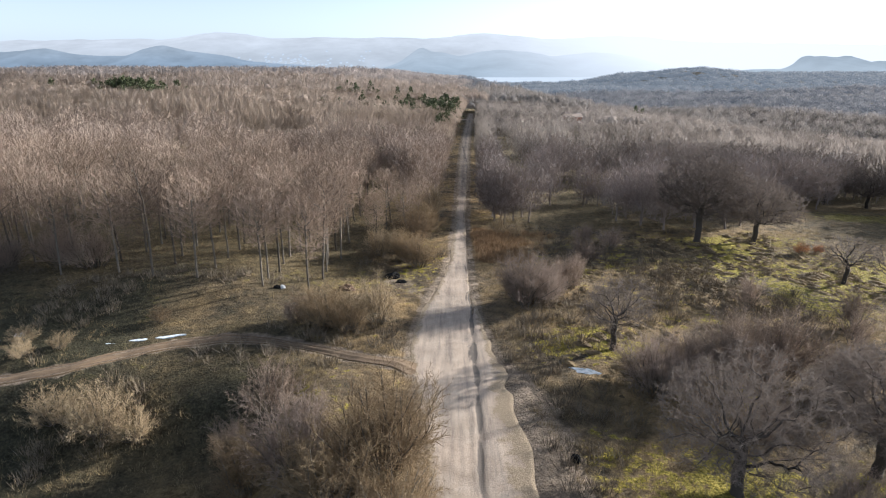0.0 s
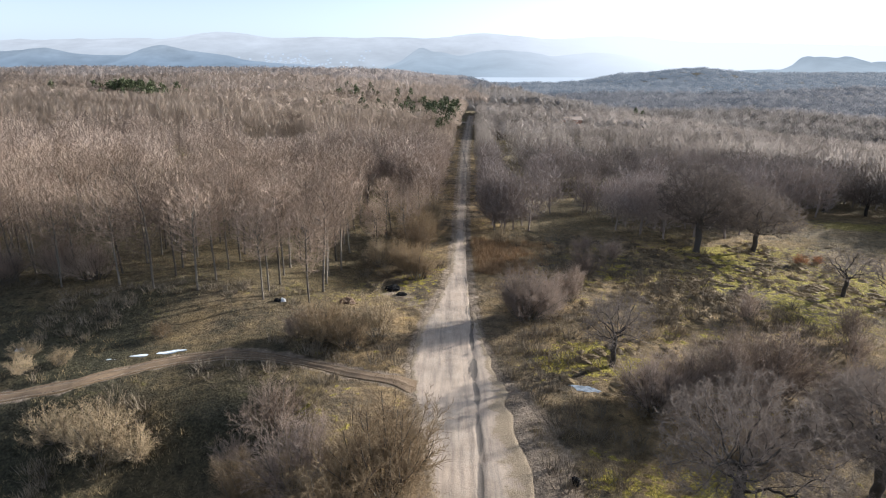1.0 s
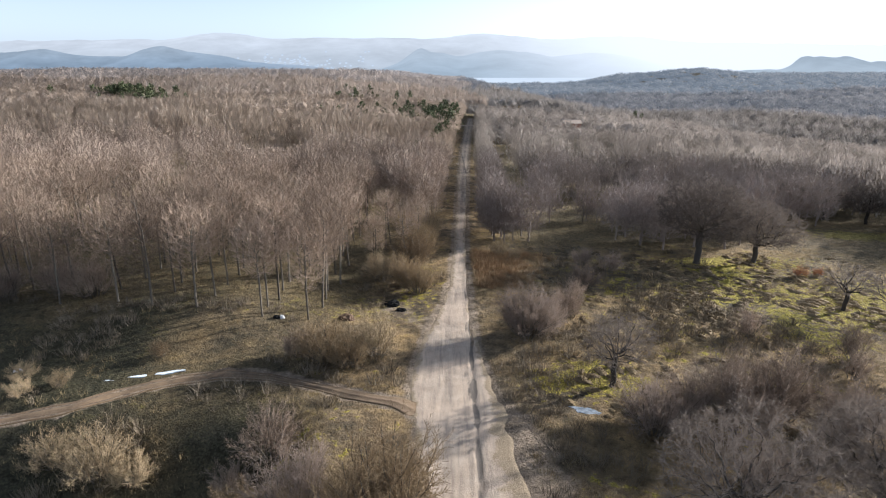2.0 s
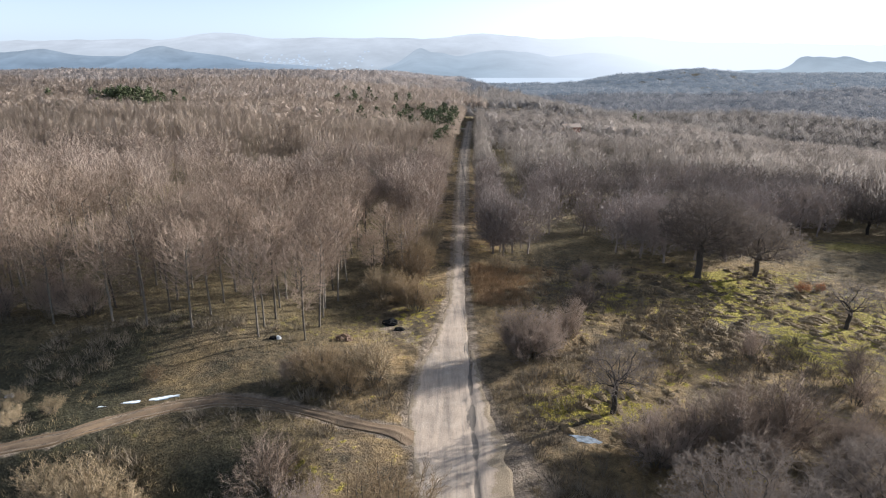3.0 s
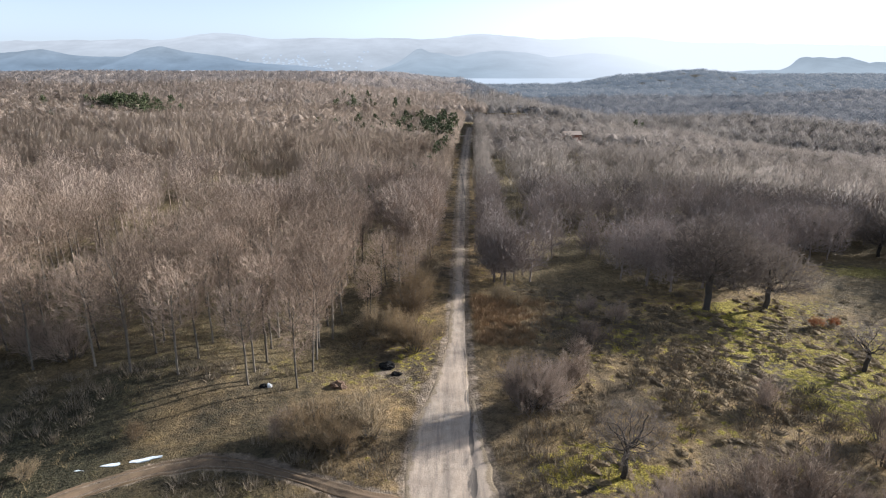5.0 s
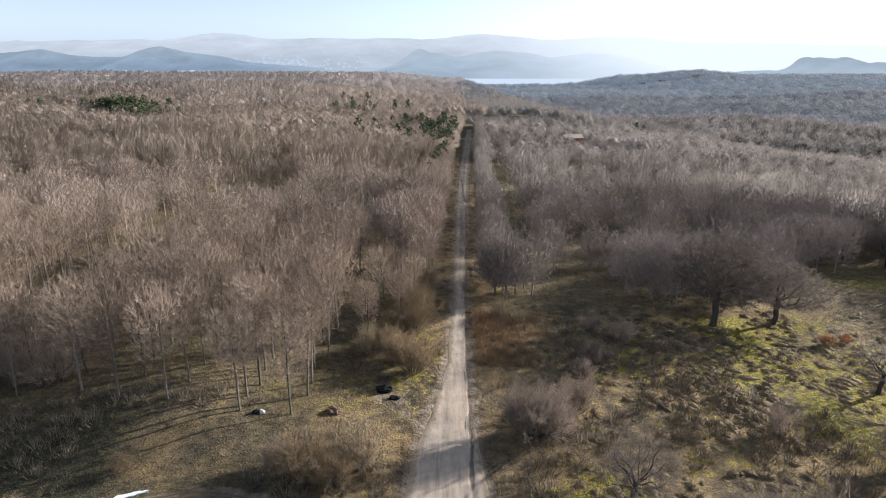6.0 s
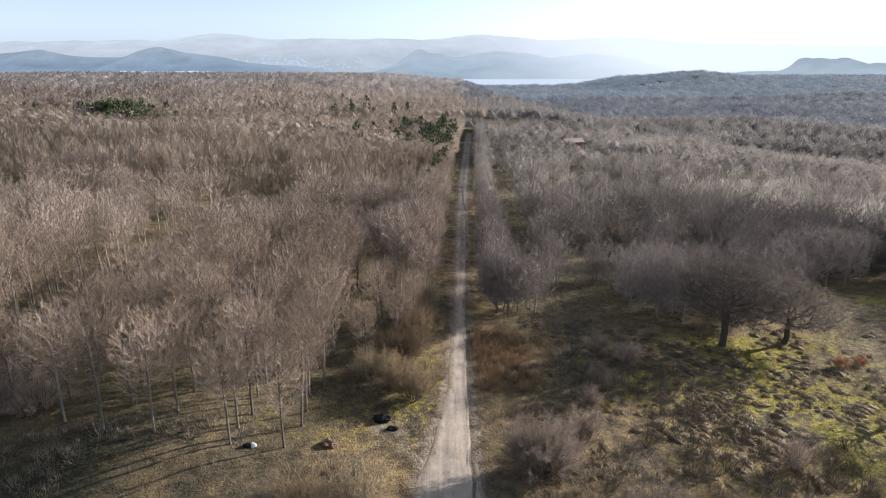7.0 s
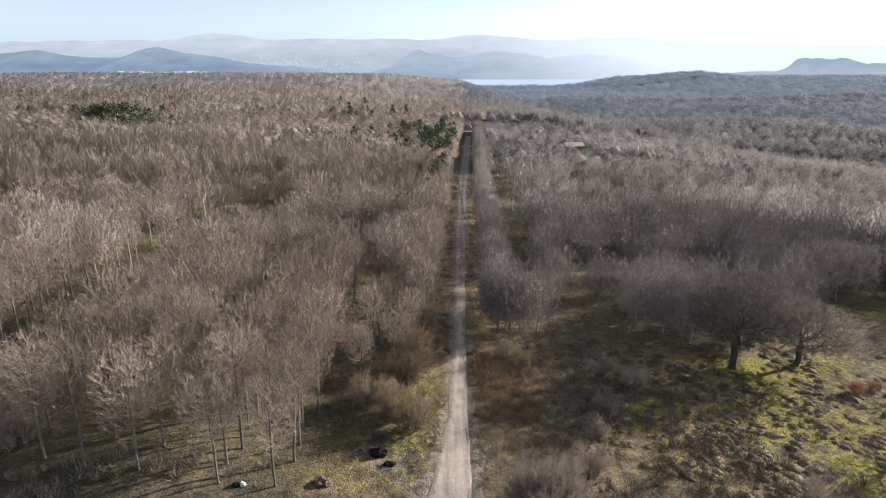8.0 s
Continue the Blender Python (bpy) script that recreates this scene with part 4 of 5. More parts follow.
old_oak(oak_b, 35.8, 64.6, 140, 1.15, "smaller spreading leafless oak beside the tall one")
old_oak(oak_d, 58.6, 88.2, 80, 1.2, "round leafless oak at the far end of the meadow")
old_oak(oak_b, 54.8, 88.6, 250, 1.05, "round leafless oak at the far end of the meadow")
old_oak(oak_b, 64.4, 87.0, 10, 0.95, "round leafless oak at the far end of the meadow")
old_oak(oak_c, 71.4, 97.4, 10, 0.7, "round leafless oak at the far end of the meadow")

SHRUBS = {"mauve": M_SHRUB, "straw": M_TAN, "rust": M_RUST, "brown": M_TWIG}
shrub_kinds = {}


def shrub(x, y, height, width, colour, label, stems=34, group="shrubs", seed=0):
    """A many-stemmed bare shrub; those of like shape share their meshes."""
    key = (colour, stems, round(2 * width / height), seed)
    if key not in shrub_kinds:
        shrub_kinds[key] = (shrub_meshes(60 + len(shrub_kinds), 3.0, 1.5 * width / height, stems, SHRUBS[colour]), 3.0)
    me, h = shrub_kinds[key]
    return plant("shrub", SHRUB_PARTS, me, x, y, (x * 37 + y * 61) % 360, height / h, label, "shrub", group)


shrub(-2.6, 22.6, 5.4, 5.4, "rust", "tall leafless many-stemmed shrub at the road's edge", 40, seed=1)
shrub(-4.6, 20.6, 4.0, 4.6, "rust", "tangled brown leafless shrub in the roadside thicket", 40)
shrub(-7.0, 22.6, 3.9, 4.4, "mauve", "tangled dull leafless shrub in the roadside thicket", 40)
shrub(-9.4, 22.8, 3.4, 3.8, "rust", "tangled brown leafless shrub in the roadside thicket", 36)
shrub(-1.8, 18.6, 3.6, 3.6, "rust", "tangled leafless shrub at the road's edge", 34)
shrub(-9.6, 28.6, 3.4, 3.6, "brown", "pale leafless shrub standing in rough grass", 30)
shrub(-11.6, 27.6, 2.0, 2.6, "brown", "low leafless shrub standing in rough grass", 26)
shrub(-19.6, 28.6, 3.0, 4.6, "straw", "domed straw-coloured shrub in a grassy hollow", 44)
shrub(-22.4, 29.0, 2.2, 3.4, "straw", "domed straw-coloured shrub in a grassy hollow", 40)
shrub(-17.4, 28.2, 2.0, 2.8, "straw", "low straw-coloured shrub in a grassy hollow", 36)
shrub(-8.4, 38.2, 3.3, 3.8, "rust", "rusty brown shrub beside the side track", 44)
shrub(-6.6, 37.6, 2.7, 3.2, "rust", "rusty brown shrub beside the side track", 40)
shrub(-10.4, 39.0, 2.2, 2.8, "brown", "leafless shrub beside the side track", 34)
shrub(-4.7, 39.3, 3.7, 2.9, "straw", "pale slender leafless shrub near the junction", 26)
shrub(6.6, 42.4, 4.0, 4.6, "mauve", "dense mauve-grey leafless shrub by the road", 52)
shrub(8.4, 43.8, 3.2, 3.2, "mauve", "dense mauve-grey leafless shrub by the road", 46)
shrub(10.4, 45.9, 2.8, 3.4, "brown", "leafless shrub on the meadow", 40)
shrub(12.6, 30.4, 3.5, 4.4, "mauve", "dense grey leafless shrub on the meadow", 52)
shrub(15.0, 31.6, 3.4, 3.8, "mauve", "dense grey leafless shrub on the meadow", 46)
shrub(17.6, 30.8, 4.9, 5.0, "brown", "large dense leafless shrub on the meadow", 56, seed=2)
shrub(20.4, 31.8, 4.6, 4.8, "brown", "large dense leafless shrub on the meadow", 56, seed=2)
shrub(23.2, 30.0, 3.6, 4.2, "mauve", "dense grey leafless shrub on the meadow", 52)
shrub(17.0, 19.6, 2.6, 3.6, "mauve", "low tangled shrub under the old oak", 40)
shrub(20.2, 19.4, 3.0, 4.0, "brown", "low tangled shrub under the old oak", 40)
shrub(16.6, 25.6, 2.4, 3.4, "mauve", "low tangled shrub under the old oak", 40)
shrub(24.8, 43.4, 3.0, 2.4, "brown", "thin leafless sapling on the meadow", 18)
shrub(30.7, 39.6, 3.4, 2.6, "brown", "thin leafless sapling on the meadow", 18)
shrub(28.6, 36.8, 2.6, 2.2, "brown", "thin leafless sapling on the meadow", 18)
shrub(17.4, 58.8, 2.6, 2.8, "mauve", "thin grey leafless shrub on the dark meadow", 26)
shrub(13.8, 53.4, 2.8, 3.0, "mauve", "thin grey leafless shrub on the dark meadow", 26)
shrub(12.2, 51.0, 2.0, 2.4, "brown", "thin leafless shrub on the dark meadow", 26)
shrub(15.0, 61.0, 2.2, 2.4, "mauve", "thin grey leafless shrub on the dark meadow", 26)
shrub(6.6, 64.2, 2.2, 2.4, "straw", "dry pale shrub at the roadside", 24)
shrub(8.2, 62.6, 1.7, 2.0, "straw", "dry pale shrub at the roadside", 24)
shrub(-2.2, 52.2, 3.2, 2.6, "rust", "rusty brown shrub beside the road", 40)
shrub(-3.4, 54.4, 3.4, 3.0, "rust", "rusty brown shrub beside the road", 44)
shrub(-6.2, 55.6, 3.2, 3.0, "straw", "straw-coloured shrub at the wood's edge", 34)
shrub(-3.0, 58.4, 4.4, 3.2, "rust", "tall rusty brown shrub beside the road", 44)
shrub(-2.4, 63.0, 4.6, 3.0, "rust", "tall rusty brown shrub beside the road", 44)
shrub(-2.0, 68.4, 5.0, 3.4, "straw", "tall straw-coloured shrub beside the road", 40)
shrub(-30.6, 48.4, 3.6, 3.8, "brown", "dark tangled shrub at the wood's edge", 40)
shrub(-34.0, 49.2, 3.8, 4.0, "brown", "dark tangled shrub at the wood's edge", 40)
shrub(-37.6, 47.4, 3.4, 4.0, "mauve", "dark tangled shrub at the wood's edge", 46)
shrub(-41.4, 48.8, 4.0, 4.2, "brown", "dark tangled shrub at the wood's edge", 40)
shrub(-27.2, 33.8, 1.3, 2.2, "straw", "low straw-coloured shrub beside the track", 34)
shrub(-25.4, 35.0, 1.2, 2.0, "straw", "low straw-coloured shrub beside the track", 34)
shrub(-28.6, 36.0, 1.3, 2.2, "straw", "low straw-coloured shrub in rough grass", 34)
shrub(-20.4, 38.8, 1.4, 1.8, "rust", "low rusty shrub in rough grass", 30)


# ---- far hills, lake and town ----
def far_hill(name, y, x0, x1, foot, bumps, mat, label, depth=700.0, step=25.0, seed=0, rough=5.0, power=1.8):
    """A ridge across the view: a crest of rounded tops, a long slope towards the camera and one behind."""
    xs = np.arange(x0, x1 + step, step)
    tops = np.stack([foot + (h - foot) * np.exp(-np.abs((xs - cx) / w) ** power) for cx, h, w in bumps])
    crest = np.log(np.exp(tops / 7.0).sum(0)) * 7.0 + rough * vnoise(xs, xs * 0, 140, seed) + 0.4 * rough * vnoise(xs, xs * 0, 45, seed + 1)
    s = np.linspace(0, 1, 15)
    X, S = np.meshgrid(xs, s)
    Z = foot - 25 + (crest[None, :] - foot + 25) * (S ** 0.85) + rough * vnoise(X, S * depth, 160, seed + 2) * np.sin(S * math.pi)
    Y = y - depth * (1 - S)
    back = np.stack([xs, np.full(len(xs), y + 180.0), np.full(len(xs), foot - 40.0)], 1)
    V = np.concatenate([np.stack([X, Y, Z], -1).reshape(-1, 3), back])
    i = np.arange(len(V)).reshape(-1, len(xs))
    F = np.stack([i[:-1, :-1], i[:-1, 1:], i[1:, 1:], i[1:, :-1]], -1).reshape(-1, 4)
    tagged(new(name, mesh_of(name, V, F, mat)), label, "hill", kind="structure")

    def surface(x, f):
        return y - depth * (1 - f), float(foot - 25 + (np.interp(x, xs, crest) - foot + 25) * f ** 0.85)

    return surface


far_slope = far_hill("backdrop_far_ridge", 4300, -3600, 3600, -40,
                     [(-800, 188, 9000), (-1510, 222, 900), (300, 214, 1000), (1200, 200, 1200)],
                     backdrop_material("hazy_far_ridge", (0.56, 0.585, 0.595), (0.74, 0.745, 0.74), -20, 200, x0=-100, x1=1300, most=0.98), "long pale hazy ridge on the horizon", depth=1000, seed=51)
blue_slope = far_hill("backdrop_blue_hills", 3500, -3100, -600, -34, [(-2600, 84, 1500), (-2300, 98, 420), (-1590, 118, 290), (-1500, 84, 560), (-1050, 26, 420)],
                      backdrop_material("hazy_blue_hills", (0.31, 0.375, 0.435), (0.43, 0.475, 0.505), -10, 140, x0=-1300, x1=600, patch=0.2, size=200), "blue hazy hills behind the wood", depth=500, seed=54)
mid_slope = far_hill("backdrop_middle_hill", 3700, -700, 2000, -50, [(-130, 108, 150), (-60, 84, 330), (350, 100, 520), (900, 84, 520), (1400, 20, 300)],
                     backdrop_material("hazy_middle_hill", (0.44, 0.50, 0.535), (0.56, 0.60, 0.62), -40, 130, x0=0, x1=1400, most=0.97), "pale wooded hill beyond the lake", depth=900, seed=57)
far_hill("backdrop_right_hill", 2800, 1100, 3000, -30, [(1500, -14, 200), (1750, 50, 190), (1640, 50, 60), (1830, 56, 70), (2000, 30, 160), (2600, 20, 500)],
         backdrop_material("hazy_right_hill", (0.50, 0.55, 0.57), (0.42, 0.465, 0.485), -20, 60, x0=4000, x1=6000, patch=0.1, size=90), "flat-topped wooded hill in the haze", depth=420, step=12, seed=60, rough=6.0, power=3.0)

# the lake's shine is a painted glow, nothing is mirrored
M_WATER = backdrop_material("lake_painted_shine", (0.74, 0.79, 0.83), (0.80, 0.84, 0.87), -60, -20, x0=300, x1=1500, patch=0.06, size=120)
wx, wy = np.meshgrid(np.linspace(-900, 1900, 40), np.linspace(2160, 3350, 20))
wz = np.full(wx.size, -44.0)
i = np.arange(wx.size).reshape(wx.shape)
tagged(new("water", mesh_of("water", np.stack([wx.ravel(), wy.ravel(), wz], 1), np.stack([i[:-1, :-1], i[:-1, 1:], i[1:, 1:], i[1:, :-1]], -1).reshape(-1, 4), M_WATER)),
       "bright lake below the hills, its shine painted as glow", "lake", kind="structure")

# haze over the town is painted: walls and roofs glow by themselves
M_WALLW = backdrop_material("hazy_pale_walls", (0.67, 0.72, 0.76), (0.67, 0.72, 0.76), -20, 100, patch=0.1, size=9)
M_ROOFR = backdrop_material("hazy_grey_roofs", (0.50, 0.55, 0.60), (0.55, 0.60, 0.65), -20, 100, patch=0.1, size=9)


def box_bm(x0, x1, y0, y1, z0, z1):
    bm = bmesh.new()
    bmesh.ops.create_cube(bm, size=1)
    for v in bm.verts:
        v.co = Vector(((x0 + x1) / 2 + v.co.x * (x1 - x0), (y0 + y1) / 2 + v.co.y * (y1 - y0), (z0 + z1) / 2 + v.co.z * (z1 - z0)))
    return bm


def roof_bm(x0, x1, y0, y1, z, rise, over=0.4):
    bm = bmesh.new()
    x0, x1, y0, y1 = x0 - over, x1 + over, y0 - over, y1 + over
    ym = (y0 + y1) / 2
    v = [bm.verts.new(c) for c in ((x0, y0, z), (x1, y0, z), (x1, y1, z), (x0, y1, z), (x0, ym, z + rise), (x1, ym, z + rise))]
    for f in ((0, 1, 5, 4), (2, 3, 4, 5), (0, 4, 3), (1, 2, 5), (3, 2, 1, 0)):
        bm.faces.new([v[k] for k in f])
    return bm


def house(name, m, w, d, h, rise, label, category, group, wall=None, roof=None):
    e = new(name)
    e.matrix_basis = m
    part("wall", bm_mesh("wall", box_bm(-w / 2, w / 2, -d / 2, d / 2, -3, h), wall or M_WALLW), e)
    part("roof", bm_mesh("roof", roof_bm(-w / 2, w / 2, -d / 2, d / 2, h, rise), roof or M_ROOFR), e)
    return tagged(e, label, category, group)


rng = np.random.default_rng(77)
first = house("town_house", pose(-600, 3500, 0), 10, 8, 4.5, 2.5, "small pale house of the distant town", "house", "houses of the distant town")
fy, fz = far_slope(-600, 0.3)
first.matrix_basis = pose(-600, fy, fz)
for k in range(150):
    x = rng.normal(-900, 170) if k < 110 else rng.uniform(-1250, -350)
    y, z = far_slope(x, min(0.55, abs(rng.normal(0.0, 0.18)) + 0.12))
    copy_thing(first, pose(x, y - 6, z + 2, 0, 0, rng.uniform(-40, 40)))
# the white halls glow likewise, unlit by the sun
M_HALL = backdrop_material("hazy_white_sheds", (0.84, 0.87, 0.90), (0.84, 0.87, 0.90), -20, 100, patch=0.12, size=14)
for k in range(16):
    x = -1560 + k * 27 + rng.uniform(-6, 6)
    house("factory_hall", pose(x, 3000 + rng.uniform(-40, 40), float(ground_z(x, 3000)), 0, 0, rng.uniform(-12, 12)), rng.uniform(14, 30), 16, rng.uniform(10, 17), 1.6,
          "white factory hall at the foot of the hills", "building", "halls of the distant works", M_HALL, M_HALL)


# ---- rough grass, tussocks, weeds ----
def blades(seed, n, height, spread, w):
    rng = np.random.default_rng(seed)
    S = []
    for i in range(n):
        an, f = rng.uniform(0, 6.283), rng.uniform()
        p = np.array([math.cos(an), math.sin(an), 0]) * f * spread * 0.4
        d = unit(np.array([math.cos(an) * f * 0.7, math.sin(an) * f * 0.7, 1.0]) + rng.normal(size=3) * 0.22)
        S.append(rod(p - UP * 0.05, p + d * height * rng.uniform(0.6, 1.1), w * rng.uniform(0.7, 1.3), 0))
    return rods(S, 1)


def lump(seed):
    """A tussock: a small uneven dome with ragged blades on it."""
    rng = np.random.default_rng(seed)
    V, F = [(rng.normal() * 0.1, rng.normal() * 0.1, 0.24)], []
    long = rng.uniform(1.0, 1.7)
    for k, (r, z) in enumerate(((0.28, 0.19), (0.50, 0.06), (0.66, -0.12))):
        for i in range(8):
            an = i * math.pi / 4 + 0.3 * k
            q = r * rng.uniform(0.7, 1.3)
            V.append((math.cos(an) * q * long, math.sin(an) * q, z * rng.uniform(0.8, 1.2)))
    for i in range(8):
        F.append((0, 1 + i, 1 + (i + 1) % 8))
        for k in (0, 1):
            a, b = 1 + 8 * k + i, 1 + 8 * k + (i + 1) % 8
            F += [(a, a + 8, b + 8), (a, b + 8, b)]
    S = []
    for i in range(34):
        an, r = rng.uniform(0, 6.283), rng.uniform(0, 0.55)
        p = np.array([math.cos(an) * r, math.sin(an) * r, 0.26 - 0.8 * r * r])
        S.append(rod(p, p + unit(np.array([math.cos(an) * r * 2.5, math.sin(an) * r * 2.5, 0.7]) + rng.normal(size=3) * 0.3) * rng.uniform(0.15, 0.35), 0.03, 0))
    return joined([(np.array(V, float), np.array(F)), rods(S, 1)])


def free_of_ways(x, y):
    a, b = road_edges(y)
    if a - 0.3 < x < b + 0.4 or (abs(y - track_y(x)) < 1.0 and x < -2):
        return False
    return all(((x - p[0]) / (p[3] + 0.5)) ** 2 + ((y - p[1]) / 1.0) ** 2 > 1 for p in PUDDLES)


M_TUSSOCK = wood_material("tussock_grass", (0.05, 0.038, 0.025), (0.225, 0.165, 0.088))
rng = np.random.default_rng(91)
P = []
while len(P) < 950:
    x, y = rng.uniform(8, 48), rng.uniform(28, 68)
    if free_of_ways(x, y) and rng.uniform() < 0.25 + 0.75 * math.exp(-((x - 30) / 13) ** 2 - ((y - 49) / 9) ** 2) and vnoise(x, y, 5, 92) > -0.35:
        P.append((x, y, rng.uniform(0.28, 0.85) * (1 + 0.45 * float(vnoise(x, y, 4, 90)))))
scatter("tussocks", [lump(i) for i in range(5)], P, M_TUSSOCK, "brown grass tussocks scattered over the mossy meadow", "grass", 93)

P = []
while len(P) < 12000:
    x, y = rng.uniform(-42, 46), 17 + 55 * rng.uniform() ** 1.5
    if free_of_ways(x, y) and (x > -11 or rng.uniform() < 0.45) and vnoise(x, y, 4.5, 94) + 0.5 * vnoise(x, y, 1.6, 95) > -0.15:
        P.append((x, y, rng.uniform(0.6, 1.3)))
scatter("dry_grass", [blades(400 + i, 9, 0.34, 0.6, 0.012) for i in range(5)], P, M_STRAW, "tufts of dry straw-coloured grass", "grass", 96)

M_WEED = wood_material("dead_weed_stems", (0.07, 0.058, 0.042), (0.26, 0.21, 0.15))
P = []
while len(P) < 1500:
    x, y = rng.uniform(-42, 30), rng.uniform(17, 68)
    if free_of_ways(x, y) and vnoise(x, y, 7, 97) + 0.4 * vnoise(x, y, 2, 98) > 0.1 and not (x < -8 and y > 48):
        P.append((x, y, rng.uniform(0.5, 1.4)))
scatter("dead_weeds", [blades(420 + i, 26, 0.75, 1.1, 0.014) for i in range(5)], P, M_WEED, "dead brown weed stems in the rough grass", "weeds", 99)

M_BRACKEN = wood_material("dead_rusty_bracken", (0.16, 0.105, 0.06), (0.42, 0.285, 0.155))
P = []
while len(P) < 420:
    x, y = rng.uniform(3.4, 13), rng.uniform(53, 65.5)
    if free_of_ways(x, y) and rng.uniform() < math.exp(-((x - 4.5) / 4) ** 2):
        P.append((x, y, rng.uniform(0.5, 1.1)))
scatter("dead_bracken", [blades(440 + i, 30, 0.7, 1.2, 0.02) for i in range(4)], P, M_BRACKEN, "rusty dead bracken beside the road", "weeds", 103)

# ---- pale puddles ----
M_PUDDLE, n, l, p = material("milky_puddle", 0.18, 0.6)
l.new(ramp(n, l, noise_node(n, l, 0.25, 4), [(0.3, (0.50, 0.56, 0.62)), (0.6, (0.80, 0.85, 0.88))]), p.inputs["Base Color"])


M_DULLPUDDLE, n, l, p = material("dull_puddle", 0.2, 0.6)
l.new(ramp(n, l, noise_node(n, l, 0.25, 4), [(0.3, (0.11, 0.125, 0.14)), (0.6, (0.24, 0.27, 0.30))]), p.inputs["Base Color"])


def puddle(px, py, turn, rx, ry, label, mat):
    bm = bmesh.new()
    rim = []
    for i in range(48):
        an = i * math.pi / 24
        k = 0.92 + 0.30 * float(vnoise(px + 3 * math.cos(an), py + 3 * math.sin(an), 0.6, 101)) + 0.08 * math.sin(3 * an)
        rim.append((math.cos(an) * rx * k, math.sin(an) * ry * k))
    top = [bm.verts.new((u, v, 0)) for u, v in rim]
    low = [bm.verts.new((u * 0.98, v * 0.95, -0.2)) for u, v in rim]
    bm.faces.new(top)
    for i in range(48):
        bm.faces.new((top[i - 1], low[i - 1], low[i], top[i]))
    ob = new("puddle", bm_mesh("puddle", bm, mat))
    k = np.linspace(-0.8, 0.8, 9) * rx
    ob.matrix_basis = pose(px, py, float(np.max(ground_z(px + k * math.cos(radians(turn)), py + k * math.sin(radians(turn))))) + 0.05, 0, 0, turn)
    tagged(ob, label, "puddle", "puddles")


for p in PUDDLES[:3]:
    puddle(*p, "thin white puddle beside the side track", M_PUDDLE)
puddle(*PUDDLES[3], "small pale puddle on dark ground", M_DULLPUDDLE)

# ---- pines ----
def pine_meshes(seed, height, width):
    """A dark pine: trunk, whorls of drooping boughs, thick needle tufts."""
    rng = np.random.default_rng(seed)
    boughs, tufts = [], []
    for i in range(26):
        f = 0.22 + 0.76 * (i + rng.uniform()) / 26
        an = i * 2.4 + rng.uniform(0, 0.6)
        r = width / 2 * (1.08 - f) ** 0.6 * rng.uniform(0.75, 1.15)
        p = np.array([0, 0, height * f])
        q = p + np.array([math.cos(an) * r, math.sin(an) * r, r * rng.uniform(-0.05, 0.45)])
        boughs.append(rod(p, q, 0.05, 0.015))
        for j in range(13):
            g = rng.uniform(0.35, 1.0)
            c = p + (q - p) * g + rng.normal(size=3) * 0.16
            d = unit((q - p) * 0.4 + UP * 0.5 + rng.normal(size=3))
            tufts.append(rod(c - d * 0.28, c + d * 0.42, rng.uniform(0.10, 0.20), 0))
    t = rods([([np.array([0, 0, -0.2]), np.array([0.05, 0, height * 0.5]), np.array([0, 0.03, height * 0.97])], [0.16, 0.10, 0.02])], 6)
    return [mesh_of("pine_trunk", *joined([t, rods(boughs, 0)]), M_BARK), mesh_of("pine_crown", *rods(tufts, 1), M_PINE, smooth=False)]


pines = [pine_meshes(500 + i, 8.5, 4.8) for i in range(4)]
rng = np.random.default_rng(33)


def pine(x, y, size, label, group):
    plant("pine", TREE_PARTS, pines[int(rng.integers(4))], x, y, rng.uniform(0, 360), size, label, "tree", group)


for k in range(46):
    pine(rng.normal(-131, 8), rng.normal(250, 7), rng.uniform(1.0, 1.35), "dark green pine standing above the bare wood", "pines in the wood")
for k in range(16):
    pine(rng.normal(-110, 8), rng.normal(228, 7), rng.uniform(0.95, 1.2), "dark green pine among the bare trees", "pines in the wood")
for k in range(70):
    y = rng.uniform(180, 262)
    a, _ = road_edges(y)
    pine(a - 2.4 - abs(rng.normal()) * 13, y, rng.uniform(0.9, 1.2), "dark green pine beside the gravel road", "pines along the road")
for k in range(26):
    y = rng.uniform(290, 400)
    pine(rng.uniform(-60, -15) * y / 330, y, rng.uniform(0.8, 1.15), "dark green pine far along the road", "pines along the road")
for x, y, s in ((-9, 118, 0.75), (-7.5, 124, 0.6), (-4.5, 96, 0.62), (-3.6, 104, 0.55), (-2.6, 128, 0.9), (-1.2, 140, 0.95), (-0.8, 147, 1.0), (0.4, 156, 1.0), (-2.4, 160, 0.95), (1.2, 166, 1.0), (-5.0, 113, 0.9), (-12, 112, 0.95), (-34, 197, 1.0), (-40, 199, 0.95), (-26, 192, 0.95), (-47, 201, 0.9), (-21, 188, 0.9), (-95, 182, 0.9), (-120, 190, 0.9), (90, 282, 1.0), (94, 285, 0.9), (-100, 170, 0.7), (-86, 160, 0.6), (-75, 166, 0.55)):
    pine(x, y, s, "young yellowish-green pine among the bare trees", "young pines")

# ---- dumped things by the junction ----
M_CHAR, M_BAG = plain_material("charred_heap", (0.012, 0.012, 0.012), 0.9, 0.1, 0.2, 0.5), plain_material("dirty_white_plastic", (0.55, 0.55, 0.55), 0.5, 0.4, 0.2, 0.3)


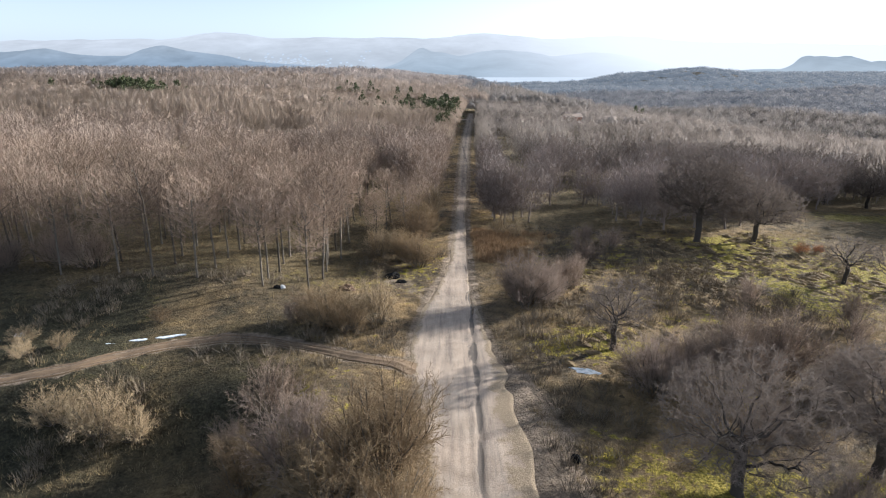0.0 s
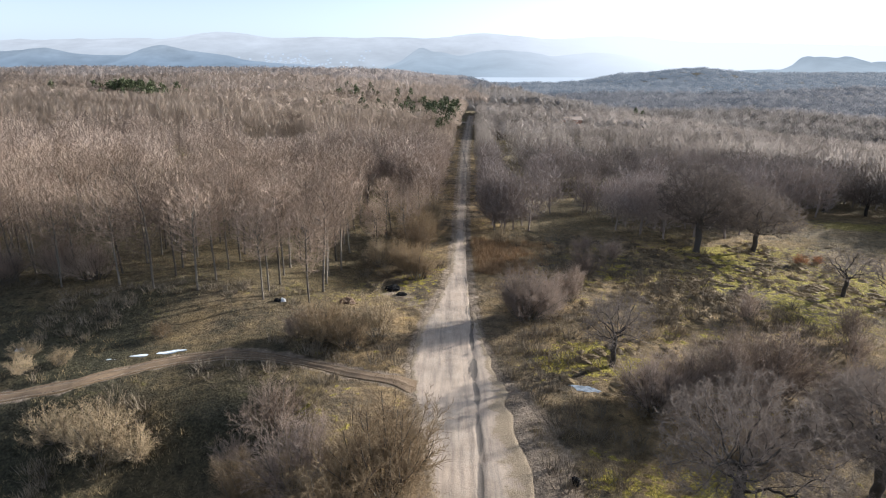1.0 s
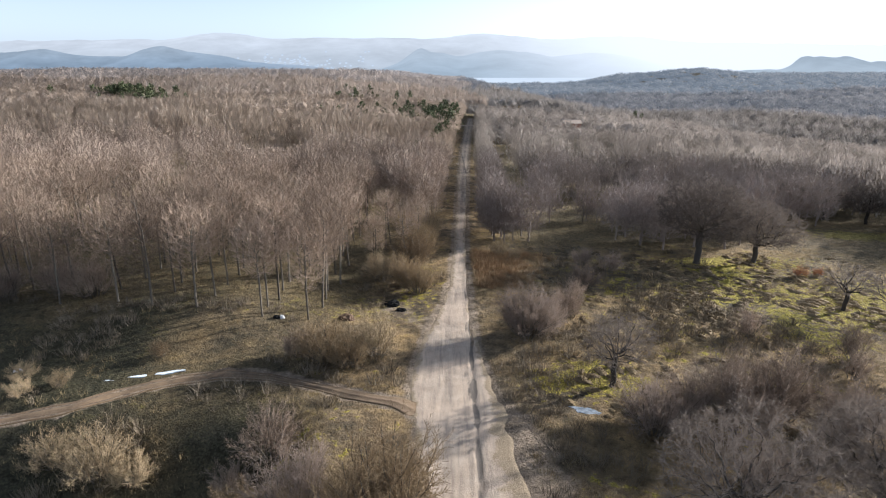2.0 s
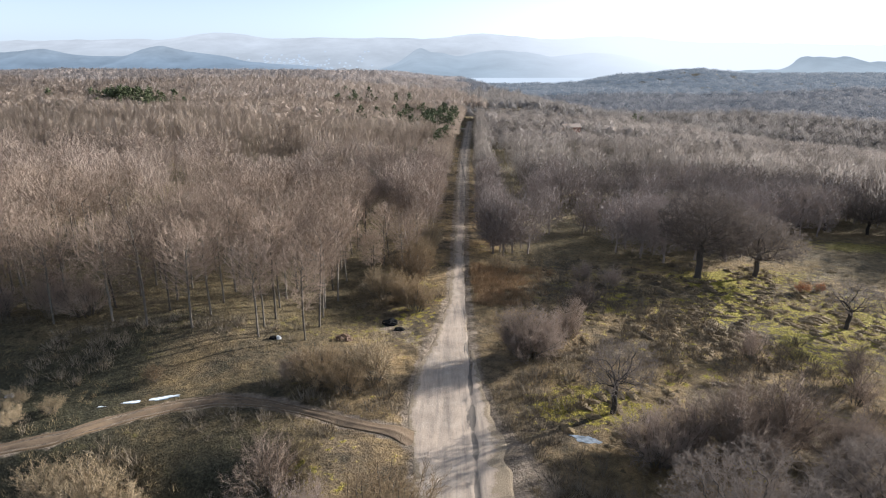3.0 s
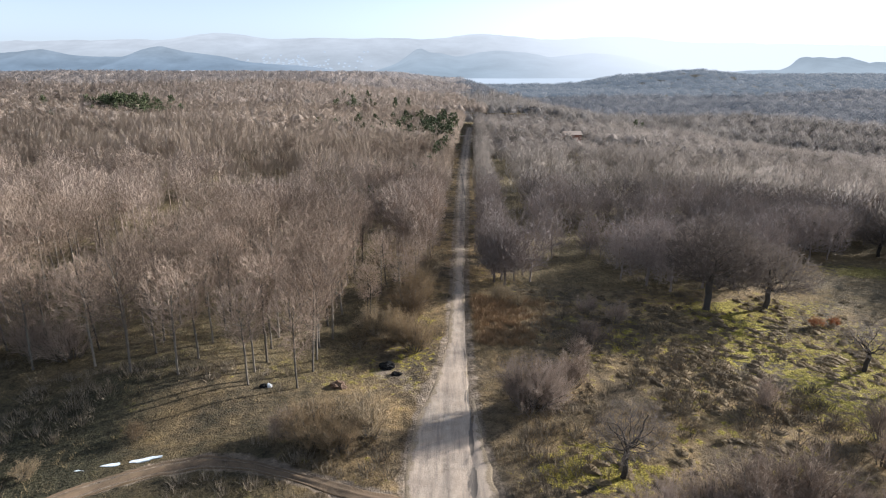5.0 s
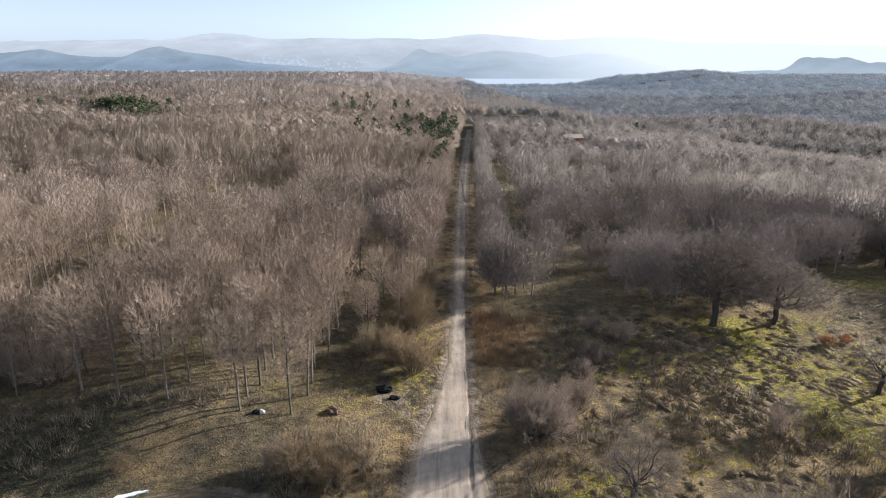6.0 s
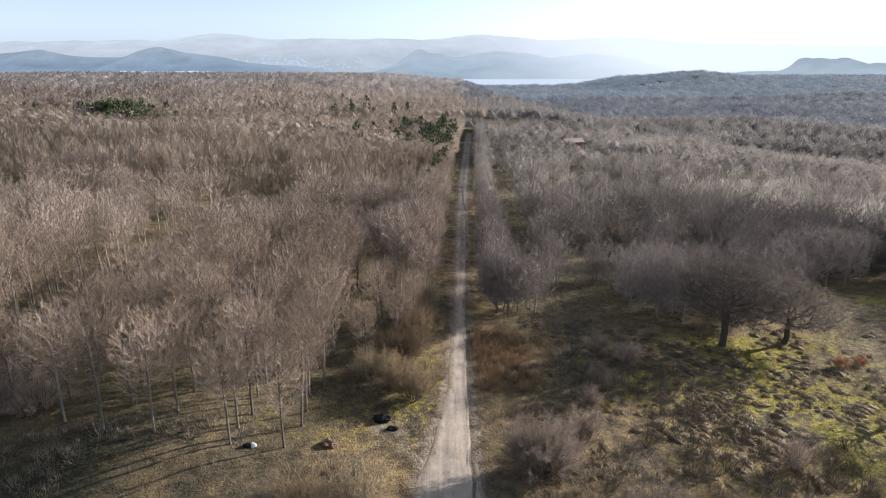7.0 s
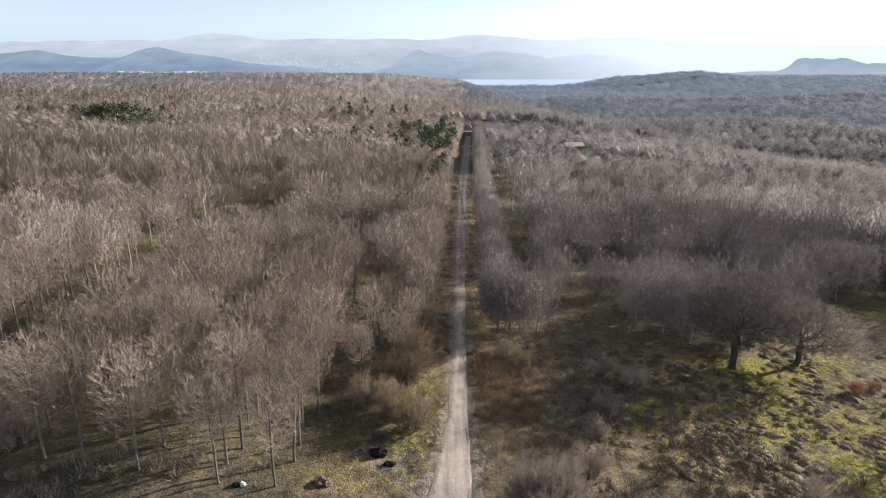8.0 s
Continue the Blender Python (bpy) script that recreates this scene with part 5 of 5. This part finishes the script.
def rough_heap(name, x, y, w, d, h, mat, label, category, seed, turn=0.0):
    bm = bmesh.new()
    bmesh.ops.create_icosphere(bm, subdivisions=4, radius=1)
    for v in bm.verts:
        k = 1 + 0.35 * noise.noise(v.co * 1.6 + Vector((seed, 0, 0))) + 0.22 * noise.noise(v.co * 4.5 + Vector((0, seed, 0)))
        v.co = Vector((v.co.x * w / 2 * k, v.co.y * d / 2 * k, max(-0.25, v.co.z) * h * k))
    ob = new(name, bm_mesh(name, bm, mat))
    ob.matrix_basis = pose(x, y, on_ground(x, y), 0, 0, turn)
    return tagged(ob, label, category)


rough_heap("ash_heap", -4.5, 49.0, 1.5, 1.0, 0.45, M_CHAR, "black charred heap dumped beside the road", "heap", 3)
rough_heap("ash_heap", -3.6, 47.8, 0.9, 0.6, 0.22, M_CHAR, "low black charred heap on bare soil", "heap", 5)
rough_heap("earth_heap", -8.0, 45.6, 1.2, 0.9, 0.4, plain_material("red_brown_earth", (0.13, 0.08, 0.05)), "small heap of red-brown earth", "heap", 7)
rough_heap("rubbish_bag", -13.2, 45.0, 0.42, 0.34, 0.28, M_BAG, "dirty white rubbish bag lying in the grass", "bag", 9)
rough_heap("rubbish_bag", -13.65, 44.9, 0.5, 0.4, 0.3, M_CHAR, "black rubbish bag lying in the grass", "bag", 10)
rough_heap("rubbish_bag", -29.6, 37.0, 0.7, 0.3, 0.2, M_BAG, "pale rubbish bag lying in rough grass", "bag", 12)
rough_heap("stump", 6.4, 23.4, 0.5, 0.45, 0.4, M_CHAR, "dark rotten stump beside the road", "stump", 14)

# low orange shrub and the thin dry stand by the road
M_ORANGE = wood_material("orange_autumn_leaves", (0.22, 0.085, 0.035), (0.42, 0.185, 0.075), "object")
SHRUBS["orange"] = M_ORANGE
shrub(38.0, 59.0, 1.3, 1.8, "orange", "low shrub with orange autumn leaves", 30)
shrub(40.2, 59.6, 1.0, 1.4, "orange", "low shrub with orange autumn leaves", 30)

# ---- hut far in the thicket ----
hx, hy = 49.4, 231.0
house("hut", pose(hx, hy, on_ground(hx, hy), 0, 0, 8), 6.4, 4.5, 3.6, 1.2, "low hut with pale brown roof deep in the thicket", "hut", "", plain_material("red_brown_boards", (0.3, 0.13, 0.09)), plain_material("faded_brown_roof", (0.42, 0.33, 0.26)))
